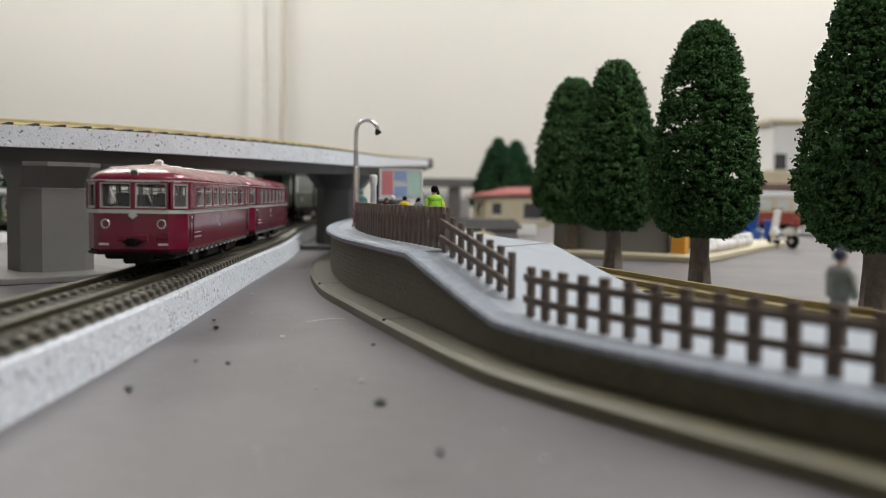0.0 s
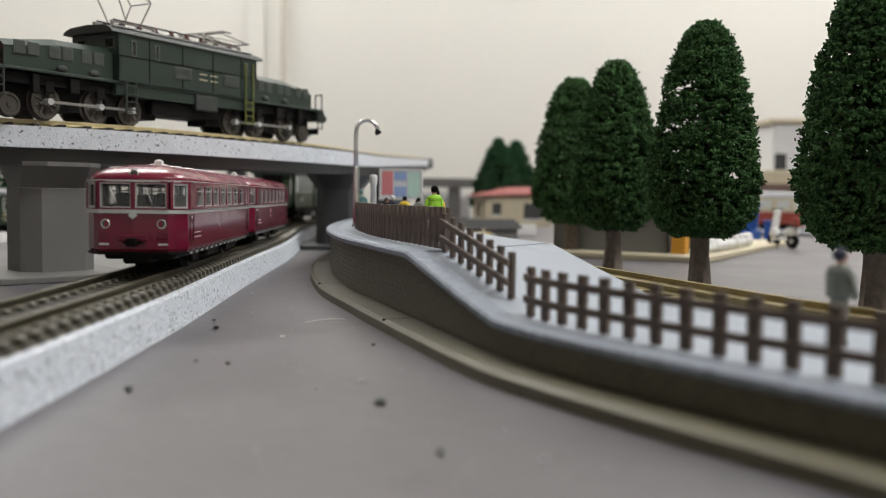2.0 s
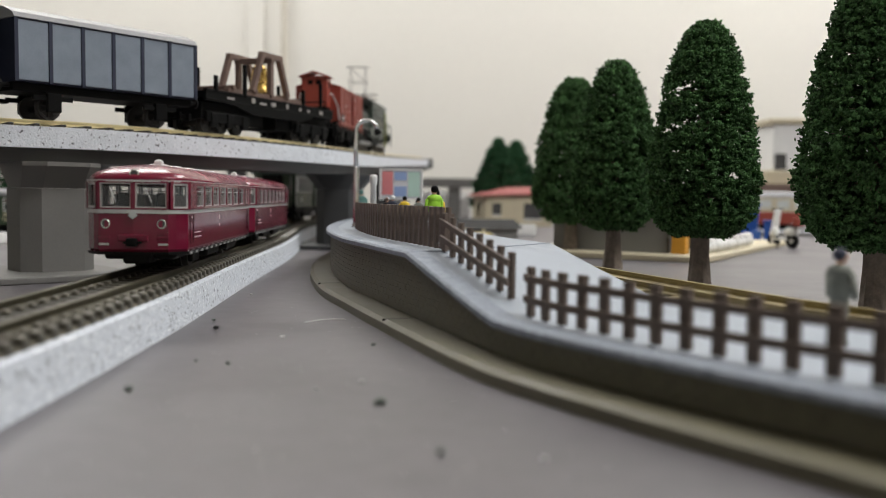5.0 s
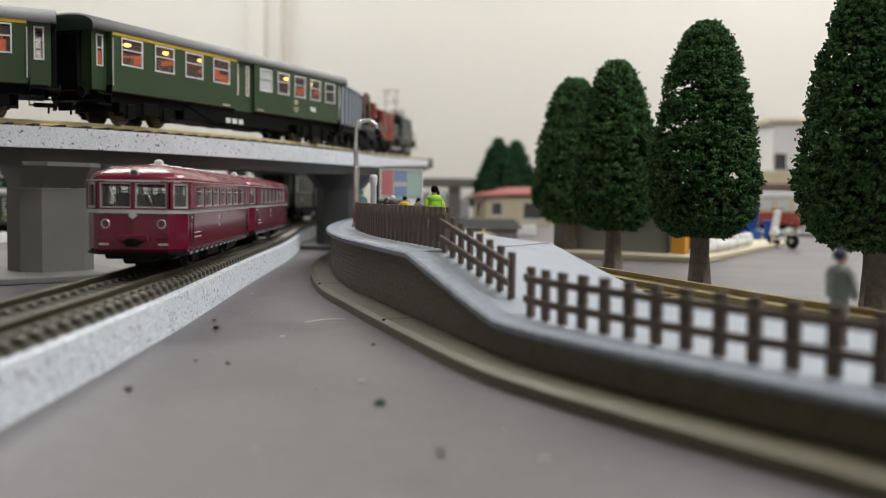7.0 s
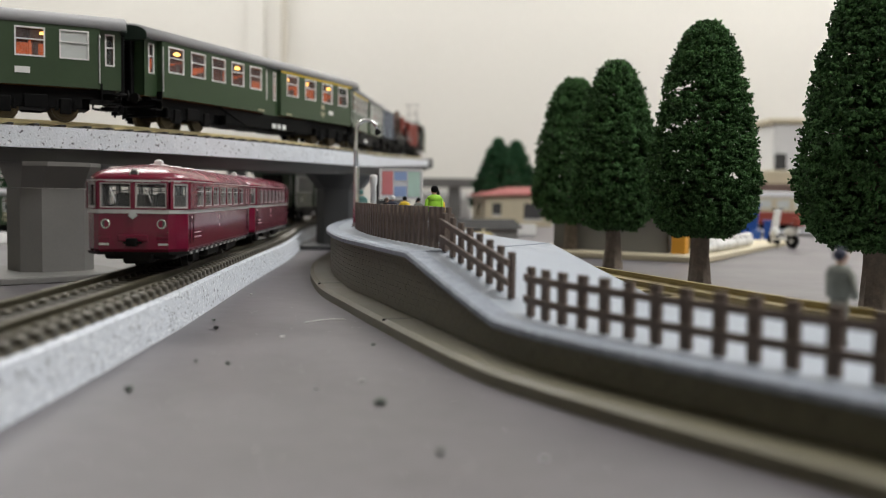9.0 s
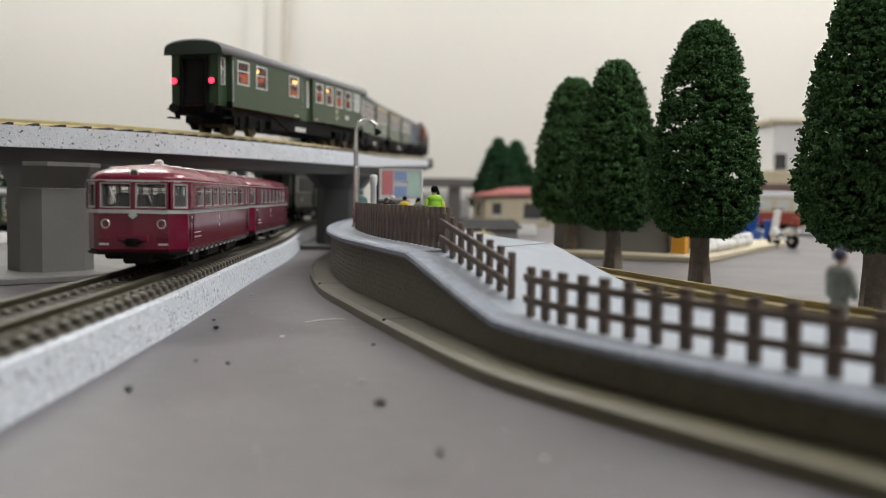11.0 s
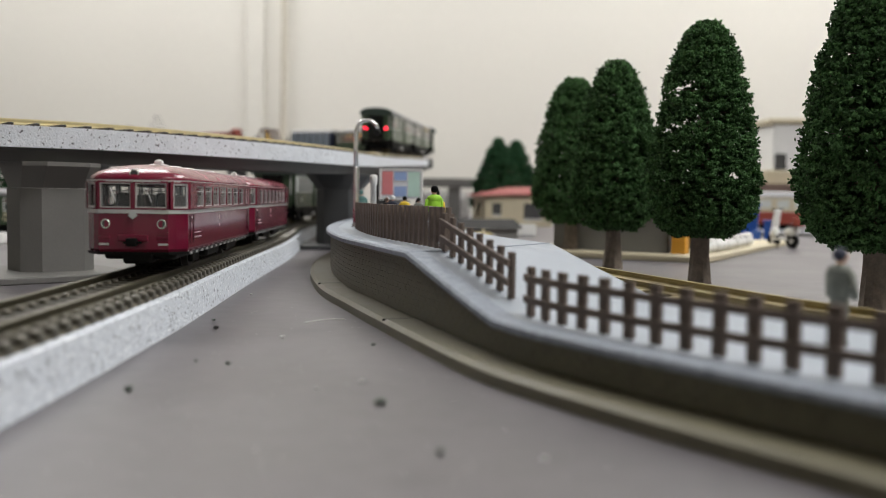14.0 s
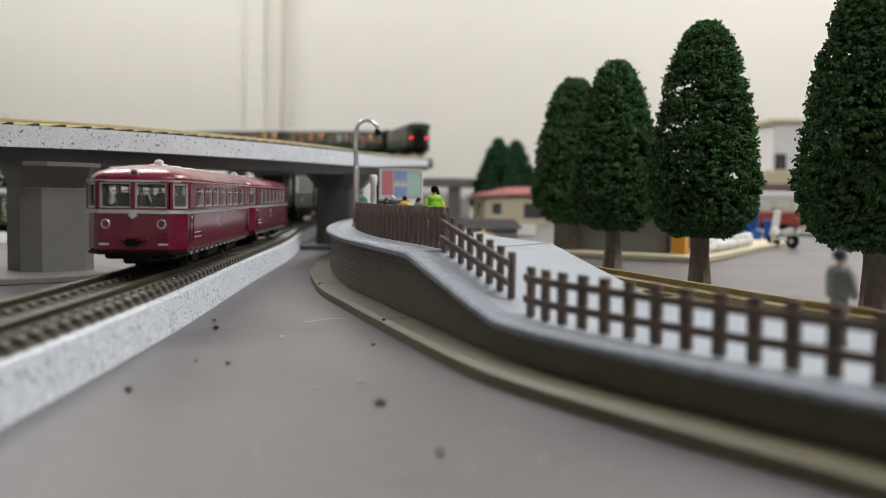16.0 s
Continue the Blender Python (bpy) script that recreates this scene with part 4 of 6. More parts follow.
    if first_class:
        for sy in (-1, 1):
            part("class_stripe", boxed(-x_end, -0.0095, sy * CW, sy * (CW + 0.00025), 0.0436, 0.0453), M["yellow"], e, "yellow first-class stripe")
    for sy in (-1, 1):
        bm = bmesh.new()
        mx = -0.0110 - 0.0580 if first_class and sy > 0 else 0.0580
        bx(bm, mx - 0.0020, mx + 0.0020, sy * CW, sy * (CW + 0.0002), 0.0242, 0.0274)
        for k in range(3):
            bx(bm, mx - 0.0040 + 0.0012 * k, mx + 0.0040 - 0.0012 * k, sy * CW, sy * (CW + 0.0002), 0.0192 + 0.0012 * (2 - k), 0.0199 + 0.0012 * (2 - k))
        for x in (0.012, -0.024):
            bx(bm, x, x + 0.007, sy * CW, sy * (CW + 0.0002), 0.0166, 0.0176)
        part("marking", bm, M["cream"], e)
        rx0 = -0.0850 if first_class and sy > 0 else 0.0765
        part("route_board", boxed(rx0, rx0 + 0.0070, sy * CW, sy * (CW + 0.0004), 0.0212, 0.0242), M["white"], e)
        bm = bmesh.new()
        for k in range(3):
            bx(bm, -0.0185 + 0.0065 * k, -0.0140 + 0.0065 * k, sy * 0.0160, sy * 0.0164, 0.0068, 0.0098)
        part("battery_cover", bm, M["white"], e, "white battery box covers")
    # interior: partitions glow by themselves in place of light from the lamps
    bm = bmesh.new()
    for i in range(21):
        x = -0.108 + 0.0108 * i
        if abs(x) < 0.011:
            continue
        for sy in (-1, 1):
            bx(bm, x - 0.0012, x + 0.0012, sy * 0.0095 - 0.0045, sy * 0.0095 + 0.0045, 0.0232, 0.0372 - 0.0025 * (i % 3))
    part("seats", bm, M["seat_brown"], e, "brown coach seats")
    bm = bmesh.new()
    bx(bm, -0.114, 0.114, -0.0006, 0.0006, 0.023, 0.0380)
    for i in range(11):
        x = -0.105 + 0.021 * i
        if abs(x) > 0.012:
            bx(bm, x - 0.0003, x + 0.0003, -0.0135, 0.0135, 0.0232, 0.0380)
    bx(bm, -0.114, 0.114, -0.0140, 0.0140, 0.0225, 0.0232)
    part("interior", bm, M["orange_glow"], e, "orange partitions with lamplight as their own glow")
    bm = bmesh.new()
    bx(bm, -0.114, 0.114, -0.0007, 0.0007, 0.0381, 0.0450)
    for i in range(11):
        x = -0.105 + 0.021 * i
        if abs(x) > 0.012:
            bx(bm, x - 0.0004, x + 0.0004, -0.0130, 0.0130, 0.0381, 0.0440)
    part("upper_partition", bm, M["seat_brown"], e, "brown upper partitions and luggage racks")
    bm = bmesh.new()
    for i in range(7):
        for sy in (-1, 1):
            ball(bm, (-0.095 + 0.031 * i, sy * 0.0090, 0.0418), 0.0030, 0.0016, 0.0011, 1)
    part("lamps", bm, M["bulb"], e)
    # underframe and bogies
    bm = bmesh.new()
    bx(bm, -0.124, 0.124, -0.0150, 0.0150, 0.0108, CZ0 - 0.0003)
    bx(bm, -0.112, 0.112, -0.0105, 0.0105, 0.0060, 0.0110)
    for sy in (-1, 1):
        loft_pts = [(-0.058, 0.0150), (0.058, 0.0150), (0.030, 0.0062), (-0.030, 0.0062)]
        vs0 = [bm.verts.new((x, sy * 0.0160, z)) for x, z in loft_pts]
        vs1 = [bm.verts.new((x, sy * 0.0146, z)) for x, z in loft_pts]
        for i in range(4):
            bm.faces.new((vs0[i], vs0[(i + 1) % 4], vs1[(i + 1) % 4], vs1[i]))
        bm.faces.new(vs0)
        bm.faces.new(vs1[::-1])
    for x, w in ((-0.045, 0.012), (0.042, 0.010), (-0.012, 0.005), (0.009, 0.005)):
        bx(bm, x - w, x + w, -0.0155, 0.0155, 0.0058, 0.0125, bevel=0.0006)
    bmesh.ops.recalc_face_normals(bm, faces=bm.faces[:])
    part("underframe", bm, M["black"], e)
    for cx in (-0.086, 0.086):
        bm = bmesh.new()
        for sy in (-1, 1):
            bx(bm, cx - 0.022, cx + 0.022, sy * 0.0135, sy * 0.0150, 0.0056, 0.0118, bevel=0.0004)
            for ax in (-0.0140, 0.0140):
                bx(bm, cx + ax - 0.0028, cx + ax + 0.0028, sy * 0.0130, sy * 0.0160, 0.0030, 0.0105, bevel=0.0006)
                for dx in (-0.0042, 0.0042):
                    rod(bm, (cx + ax + dx, sy * 0.0143, 0.0045), (cx + ax + dx, sy * 0.0143, 0.0092), 0.0011, 8)
            bx(bm, cx - 0.0055, cx + 0.0055, sy * 0.0135, sy * 0.0165, 0.0052, 0.0118, bevel=0.0006)
        bx(bm, cx - 0.006, cx + 0.006, -0.0125, 0.0125, 0.0065, 0.0118)
        part("bogie", bm, M["black"], e)
    wheels(e, (-0.100, -0.072, 0.072, 0.100), 0.0058, M["brass"])
    return e


# ---- electric locomotive ----
def locomotive():
    e = thing("electric_locomotive", "dark green electric locomotive with two long bonnets and raised pantograph", "locomotive")
    B, HW = 0.0490, 0.0168
    zf, zr = 0.0220, 0.0458
    bm = bmesh.new()
    bx(bm, -0.1135, 0.1135, -0.0160, 0.0160, 0.0205, zf, bevel=0.0004)
    bx(bm, -B, B, -0.0150, 0.0150, 0.0150, 0.0205)
    part("footplate", bm, M["loco"], e)
    sides = []
    for sy in (-1, 1):
        wins = [(0.0075, 0.0108, 0.0350, 0.0432), (0.0225, 0.0255, 0.0350, 0.0432), (B * 2 - 0.0108, B * 2 - 0.0075, 0.0350, 0.0432)]
        if sy > 0:
            wins = sorted((2 * B - q[1], 2 * B - q[0], q[2], q[3]) for q in wins)
        a, b = ((-B, -HW), (B, -HW)) if sy < 0 else ((B, HW), (-B, HW))
        wm = bmesh.new()
        panel(wm, a, b, zf, zr, wins)
        part("cab_side", wm, M["loco"], e)
        sides.append((a, b, wins))
    for sx in (-1, 1):
        a, b = ((B, -HW), (B, HW)) if sx > 0 else ((-B, HW), (-B, -HW))
        ws = [(0.0030, 0.0100, 0.0385, 0.0440), (0.0236, 0.0306, 0.0385, 0.0440)]
        wm = bmesh.new()
        panel(wm, a, b, zf, zr, ws)
        part("cab_front", wm, M["loco"], e)
        sides.append((a, b, ws))
    for a, b, ws in sides:
        for q in ws:
            window(e, a, b, *q, M["grille"], M["glass"], w=0.0006)
    bm = bmesh.new()
    bx(bm, -B + 0.003, B - 0.003, -0.013, 0.013, zf, 0.0445)
    part("machine_room", bm, M["black"], e)
    # roof, walkway and gear
    bm = bmesh.new()
    prof = [(HW * 1.07, zr), (HW * 1.02, zr + 0.0016), (HW * 0.75, zr + 0.0034), (0, zr + 0.0042), (-HW * 0.75, zr + 0.0034), (-HW * 1.02, zr + 0.0016), (-HW * 1.07, zr)]
    loft(bm, [[(x, y, z) for y, z in prof] for x in (-B - 0.0045, B + 0.0045)])
    part("roof", bm, M["locoroof"], e, "grey-green roof with insulators")
    for sy in (-1, 1):
        bm = bmesh.new()
        bx(bm, -B, B, sy * 0.0115, sy * 0.0140, zr + 0.0036, zr + 0.0042)
        part("walkway", bm, M["silver"], e)
        bm = bmesh.new()
        rod(bm, (-B + 0.006, sy * 0.006, zr + 0.0085), (B - 0.006, sy * 0.006, zr + 0.0085), 0.0004, 6)
        part("roof_cable", bm, M["soot"], e)
        first = None
        for i in range(8):
            x = -0.038 + 0.0108 * i
            if first is None:
                bm = bmesh.new()
                lathe(bm, [(0.0012, 0), (0.0019, 0.0008), (0.0010, 0.0016), (0.0019, 0.0024), (0.0010, 0.0032), (0.0014, 0.0046)], 8)
                first = part("insulator", bm, M["insulator"], e)
                ob = first
            else:
                ob = first.copy()
                scene.collection.objects.link(ob)
            ob.matrix_basis = pose(x, sy * 0.006, zr + 0.0040)
    # pantographs: the trailing one is up
    for cx, up in ((-0.031, 0.0265), (0.032, 0.0060)):
        bm = bmesh.new()
        base = zr + 0.0075
        for sy in (-1, 1):
            tube(bm, [(cx - 0.014, sy * 0.0065, base), (cx + 0.014, sy * 0.0065, base)], 0.0006)
            for sx in (-1, 1):
                kx = 0.0105 if up > 0.01 else 0.0205
                low, knee, top = (cx + sx * 0.004, sy * 0.0065, base), (cx + sx * kx, sy * 0.0075, base + up * 0.5), (cx + sx * 0.0010, sy * 0.0068, base + up)
                tube(bm, [low, knee, top], 0.00038, 5)
        for sx in (-1, 1):
            kx = 0.0105 if up > 0.01 else 0.0205
            tube(bm, [(cx + sx * kx, -0.0075, base + up * 0.5), (cx + sx * kx, 0.0075, base + up * 0.5)], 0.00038, 5)
            tube(bm, [(cx + sx * kx, -0.0075, base + up * 0.5), (cx + sx * 0.001, 0.0068, base + up)], 0.00028, 5)
            tube(bm, [(cx + sx * 0.002, -0.011, base + up + 0.0004), (cx + sx * 0.002, -0.0085, base + up + 0.0012), (cx + sx * 0.002, 0.0085, base + up + 0.0012), (cx + sx * 0.002, 0.011, base + up + 0.0004)], 0.0005, 5)
            rod(bm, (cx + sx * 0.013, -0.0065, zr + 0.002), (cx + sx * 0.013, -0.0065, base), 0.0011, 7)
            rod(bm, (cx + sx * 0.013, 0.0065, zr + 0.002), (cx + sx * 0.013, 0.0065, base), 0.0011, 7)
        part("pantograph", bm, M["wire"], e, "raised grey metal pantograph" if up > 0.01 else "folded grey metal pantograph")
    # bonnets
    for sx in (-1, 1):
        bm = bmesh.new()
        hw = 0.0128

        def sec(x, top, w):
            return [(sx * x, -w, zf), (sx * x, w, zf), (sx * x, w, top - 0.003), (sx * x, w * 0.72, top), (sx * x, -w * 0.72, top), (sx * x, -w, top - 0.003)]
        loft(bm, [sec(B + 0.0002, 0.0382, hw), sec(0.080, 0.0378, hw), sec(0.098, 0.0350, hw * 0.97), sec(0.1055, 0.0343, hw * 0.95)])
        hood = part("bonnet", bm, M["loco"], e)
        for sy in (-1, 1):
            for x0 in (0.0545, 0.0715, 0.0890):
                for k in range(2):
                    gx = x0 + 0.0068 * k
                    bm = bmesh.new()
                    bx(bm, sx * gx, sx * (gx + 0.0056), sy * hw, sy * (hw + 0.0004), 0.0282, 0.0345, bevel=0.0002)
                    for j in range(5):
                        bx(bm, sx * (gx + 0.0006), sx * (gx + 0.0050), sy * (hw + 0.0003), sy * (hw + 0.0007), 0.0289 + 0.0011 * j, 0.0294 + 0.0011 * j)
                    part("louvre", bm, M["grille"], hood)
            for x0 in (0.0605, 0.0780):
                ob = bmesh.new()
                ball(ob, (sx * x0, sy * (hw + 0.001), 0.0240), 0.0028, 0.0014, 0.0018, 2)
                part("sand_lid", ob, M["locoroof"], hood)
            lamp = part("headlight", rodded((sx * 0.1052, sy * 0.0085, 0.0272), (sx * 0.1078, sy * 0.0085, 0.0272), 0.0020, 14), M["soot"], e)
            part("lens", rodded((sx * 0.1077, sy * 0.0085, 0.0272), (sx * 0.1081, sy * 0.0085, 0.0272), 0.0016, 14), M["red_lens"] if sx < 0 and sy < 0 else M["lens"], lamp)
            # ladders, rails and posts
            bm = bmesh.new()
            for dx in (0, 0.0046):
                rod(bm, (sx * (0.1080 + dx), sy * 0.0158, 0.0085), (sx * (0.1080 + dx), sy * 0.0158, zf), 0.0004, 5)
            for j in range(4):
                rod(bm, (sx * 0.1080, sy * 0.0158, 0.0092 + 0.0038 * j), (sx * 0.1126, sy * 0.0158, 0.0092 + 0.0038 * j), 0.0004, 5)
            part("ladder", bm, M["locoroof"], e)
            bm = bmesh.new()
            for dx in (0, 0.0062):
                rod(bm, (sx * (B - 0.0100 + dx), sy * 0.0176, 0.0065), (sx * (B - 0.0100 + dx), sy * 0.0176, zf if sx < 0 else 0.0425), 0.0005, 5)
            for j in range(4):
                bx(bm, sx * (B - 0.0100), sx * (B - 0.0038), sy * 0.0166, sy * 0.0182, 0.0075 + 0.0040 * j, 0.0081 + 0.0040 * j)
            part("ladder", bm, M["locoroof"] if sx < 0 else M["lime_rail"], e, "" if sx < 0 else "yellow-green cab ladder rails")
            bm = bmesh.new()
            y0 = sy * 0.0150
            tube(bm, [(sx * 0.1130, y0, zf), (sx * 0.1130, y0, 0.0318), (sx * 0.1130, y0 - sy * 0.0052, 0.0318), (sx * 0.1130, y0 - sy * 0.0052, zf)], 0.0005, 6)
            part("handrail", bm, M["locoroof"], e)
        bm = bmesh.new()
        bx(bm, sx * 0.1100, sx * 0.1150, -0.0158, 0.0158, 0.0140, 0.0205, bevel=0.0005)
        part("buffer_beam", bm, M["loco"], e)
        buffers(e, sx * 0.1150, 0.0165, sx, 0.0105)
        coupling(e, sx * 0.1160, sx, 0.0085)
        # bogie
        bm = bmesh.new()
        for sy in (-1, 1):
            bx(bm, sx * 0.0160, sx * 0.1085, sy * 0.0112, sy * 0.0124, 0.0150, 0.0202, bevel=0.0005)
            for x in (0.0365, 0.0560, 0.0835):
                bx(bm, sx * (x - 0.0022), sx * (x + 0.0022), sy * 0.0112, sy * 0.0128, 0.0118, 0.0180, bevel=0.0005)
            bx(bm, sx * 0.0695, sx * 0.0745, sy * 0.0120, sy * 0.0150, 0.0128, 0.0200, bevel=0.0005)
            bx(bm, sx * 0.0900, sx * 0.0935, sy * 0.0120, sy * 0.0150, 0.0110, 0.0200, bevel=0.0005)
            bx(bm, sx * 0.0465, sx * 0.0525, sy * 0.0095, sy * 0.0110, 0.0040, 0.0150)
        bx(bm, sx * 0.018, sx * 0.108, -0.0072, 0.0072, 0.0045, 0.0205)
        bx(bm, sx * 0.028, sx * 0.040, -0.004, 0.004, 0.0008, 0.0040, bevel=0.0008)
        part("bogie", bm, M["soot"], e)
        wheels(e, [sx * v for v in (0.0365, 0.0560, 0.0835)], 0.0080, M["loco_wheel"], 10)
        wheels(e, [sx * 0.1010], 0.0053, M["loco_wheel"])
        for sy in (-1, 1):
            for x in (0.0365, 0.0560, 0.0835):
                part("axle_cap", rodded((sx * x, sy * 0.0094, 0.0080), (sx * x, sy * 0.0132, 0.0080), 0.0016, 12), M["silver"], e, "bright axle end")
            part("coupling_rod", boxed(sx * 0.0365, sx * 0.0835, sy * 0.0126, sy * 0.0131, 0.0072, 0.0086, bevel=0.0002), M["wire"], e, "dull steel coupling rod")
    part("tank", boxed(-0.024, 0.024, -0.0120, 0.0120, 0.0075, 0.0150, bevel=0.001), M["soot"], e)
    for sy in (-1, 1):
        for x0, x1, z0, z1, key in ((-0.014, -0.002, 0.0272, 0.0338, "locoroof"), (0.022, 0.034, 0.0272, 0.0338, "locoroof")):
            bm = bmesh.new()
            bx(bm, x0, x1, sy * HW, sy * (HW + 0.0004), z0, z1, bevel=0.0002)
            for j in range(7):
                bx(bm, x0 + 0.0007, x1 - 0.0007, sy * (HW + 0.0003), sy * (HW + 0.0008), z0 + 0.0006 + 0.00085 * j, z0 + 0.0010 + 0.00085 * j)
            part("louvre", bm, M["grille"], e)
        bm = bmesh.new()
        for x0 in (0.004, 0.012):
            for k in range(2):
                bx(bm, x0, x0 + 0.0055, sy * HW, sy * (HW + 0.0002), 0.0285 + 0.0030 * k, 0.0292 + 0.0030 * k)
        part("marking", bm, M["cream"], e)
        bm = bmesh.new()
        for x in (-0.030, -0.008, 0.014, 0.036):
            bx(bm, x - 0.0002, x + 0.0002, sy * HW, sy * (HW + 0.0003), zf + 0.001, zr - 0.001)
        bx(bm, -B, B, sy * HW, sy * (HW + 0.0004), 0.0345, 0.0350)
        part("panel_seam", bm, M["soot"], e)
        part("battery_box", boxed(0.002, 0.018, sy * 0.0110, sy * 0.0165, 0.0120, 0.0203, bevel=0.0006), M["locoroof"], e)
    return e


M["grille"] = mat("dull_grille", (0.105, 0.120, 0.105), 0.5, 0.1, 0.1, 200, 0)
M["loco_wheel"] = mat("brown_grey_wheel", (0.085, 0.074, 0.062), 0.5, 0.2, 0.2, 200, 0.1)
M["insulator"] = mat("brown_insulator", (0.10, 0.045, 0.035), 0.35, 0, 0.15, 200, 0)
M["lime_rail"] = mat("yellow_green_rail", (0.17, 0.19, 0.035), 0.5, 0, 0.1, 200, 0)


# ---- red-brown box van with brakeman's cab ----
def boxcar():
    e = thing("box_van", "red-brown slatted box van with open door and brakeman's cabin", "goods wagon")
    HW, z0, z1 = 0.0160, 0.0178, 0.0440
    x0, x1 = -0.046, 0.064
    bays = [(x0, -0.0285), (-0.0285, -0.0110), (-0.0110, 0.0055), (0.0175, 0.0330), (0.0330, 0.0485), (0.0485, x1)]
    nb = 10
    h = (z1 - z0) / nb
    for sy in (-1, 1):
        for i, (a, b) in enumerate(bays):
            first = None
            for k in range(nb):
                if first is None:
                    first = part("board", boxed(0.0003, b - a - 0.0003, -0.0004, 0.0004, 0.0002, h - 0.0005, bevel=0.00012), M["oxide"], e)
                    ob = first
                else:
                    ob = first.copy()
                    scene.collection.objects.link(ob)
                ob.matrix_basis = pose(a, sy * HW, z0 + h * k)
        bm = bmesh.new()
        for x in (x0, -0.0285, -0.0110, 0.0055, 0.0175, 0.0330, 0.0485, x1):
            bx(bm, x - 0.0007, x + 0.0007, sy * HW, sy * (HW + 0.0009), z0 - 0.0035, z1)
        bx(bm, x0, x1, sy * HW, sy * (HW + 0.0008), z1 - 0.0012, z1)
        bx(bm, x0, x1, sy * HW, sy * (HW + 0.0007), z0 - 0.0012, z0)
        part("post", bm, M["oxide"], e)
        bm = bmesh.new()
        bx(bm, -0.0440, -0.0300, sy * (HW + 0.0003), sy * (HW + 0.0011), z0 + 0.0008, z0 + 0.0062)
        part("notice_board", bm, M["black"], e)
        bm = bmesh.new()
        for k in range(3):
            bx(bm, -0.0430, -0.0360 + 0.002 * k, sy * (HW + 0.0011), sy * (HW + 0.0013), z0 + 0.0016 + 0.0014 * k, z0 + 0.0022 + 0.0014 * k)
        for x, z in ((-0.025, 0.031), (0.021, 0.039)):
            bx(bm, x, x + 0.006, sy * (HW + 0.0003), sy * (HW + 0.0006), z, z + 0.0007)
        part("lettering", bm, M["white"], e)
        bm = bmesh.new()
        for k in range(3):
            rod(bm, (0.0060, sy * (HW - 0.0015), 0.0225 + 0.0060 * k), (0.0170, sy * (HW - 0.0015), 0.0225 + 0.0060 * k), 0.0005, 6)
        part("door_bar", bm, M["white"], e)
    bm = bmesh.new()
    for x in (x0, x1):
        bx(bm, x - 0.0004, x + 0.0004, -HW, HW, z0, z1)
    bx(bm, x0, x1, -HW + 0.001, HW - 0.001, z0 - 0.001, z0)
    part("end_wall", bm, M["oxide"], e)
    # black block added in place of the shade inside the open van
    bm = bmesh.new()
    bx(bm, x0 + 0.001, x1 - 0.001, -0.0105, 0.0105, z0, z1 - 0.001)
    part("dark_hold", bm, M["black"], e)
    bm = bmesh.new()
    prof = [(HW * 1.06, z1), (HW * 0.6, z1 + 0.0022), (0, z1 + 0.0030), (-HW * 0.6, z1 + 0.0022), (-HW * 1.06, z1)]
    loft(bm, [[(x, y, z) for y, z in prof] for x in (x0 - 0.001, x1 + 0.001)])
    part("roof", bm, M["oxide"], e)
    # brakeman's cabin
    cab = part("brake_cabin", boxed(-0.0620, -0.0475, -0.0095, 0.0095, 0.0280, 0.0500, bevel=0.0004), M["oxide"], e)
    bm = bmesh.new()
    prof = [(-0.0112, 0.0498), (0, 0.0537), (0.0112, 0.0498), (0.0112, 0.0490), (0, 0.0528), (-0.0112, 0.0490)]
    loft(bm, [[(x, y, z) for y, z in prof] for x in (-0.0645, -0.0455)])
    part("cabin_roof", bm, M["oxide"], cab)
    bm = bmesh.new()
    for y in (-0.0048, 0.0012):
        bx(bm, -0.0623, -0.0619, y, y + 0.0036, 0.0440, 0.0472)
    for sy in (-1, 1):
        bx(bm, -0.0570, -0.0530, sy * 0.0094, sy * 0.0098, 0.0420, 0.0460)
    part("cabin_window", bm, M["black"], cab)
    for sy in (-1, 1):
        bm = bmesh.new()
        tube(bm, [(-0.0585, sy * 0.0105, 0.0375), (-0.0545, sy * 0.0118, 0.0375), (-0.0490, sy * 0.0150, 0.0290), (-0.0480, sy * 0.0155, 0.0215), (-0.0450, sy * 0.0160, 0.0180)], 0.0006, 6)
        part("handrail", bm, M["silver"], e)
        bm = bmesh.new()
        for k in range(3):
            bx(bm, -0.0600, -0.0520, sy * 0.0130, sy * 0.0165, 0.0070 + 0.0050 * k, 0.0076 + 0.0050 * k)
        bx(bm, -0.0604, -0.0598, sy * 0.0130, sy * 0.0160, 0.0070, 0.0180)
        part("step", bm, M["black"], e)
    bm = bmesh.new()
    bx(bm, -0.0630, x1 + 0.002, -0.0140, 0.0140, 0.0130, z0 - 0.0011, bevel=0.0004)
    bx(bm, -0.0620, -0.0475, -0.0090, 0.0090, 0.0165, 0.0280)
    for x in (-0.010, 0.012, 0.026):
        bx(bm, x - 0.004, x + 0.004, -0.0130, 0.0130, 0.0070, 0.0150, bevel=0.0006)
    for x in (-0.024, 0.042):
        for sy in (-1, 1):
            bx(bm, x - 0.010, x + 0.010, sy * 0.0118, sy * 0.0132, 0.0110, 0.0128)
            bx(bm, x - 0.0030, x + 0.0030, sy * 0.0118, sy * 0.0142, 0.0036, 0.0148, bevel=0.0004)
            bx(bm, x - 0.0080, x - 0.0070, sy * 0.0118, sy * 0.0130, 0.0060, 0.0148)
            bx(bm, x + 0.0070, x + 0.0080, sy * 0.0118, sy * 0.0130, 0.0060, 0.0148)
    part("underframe", bm, M["black"], e)
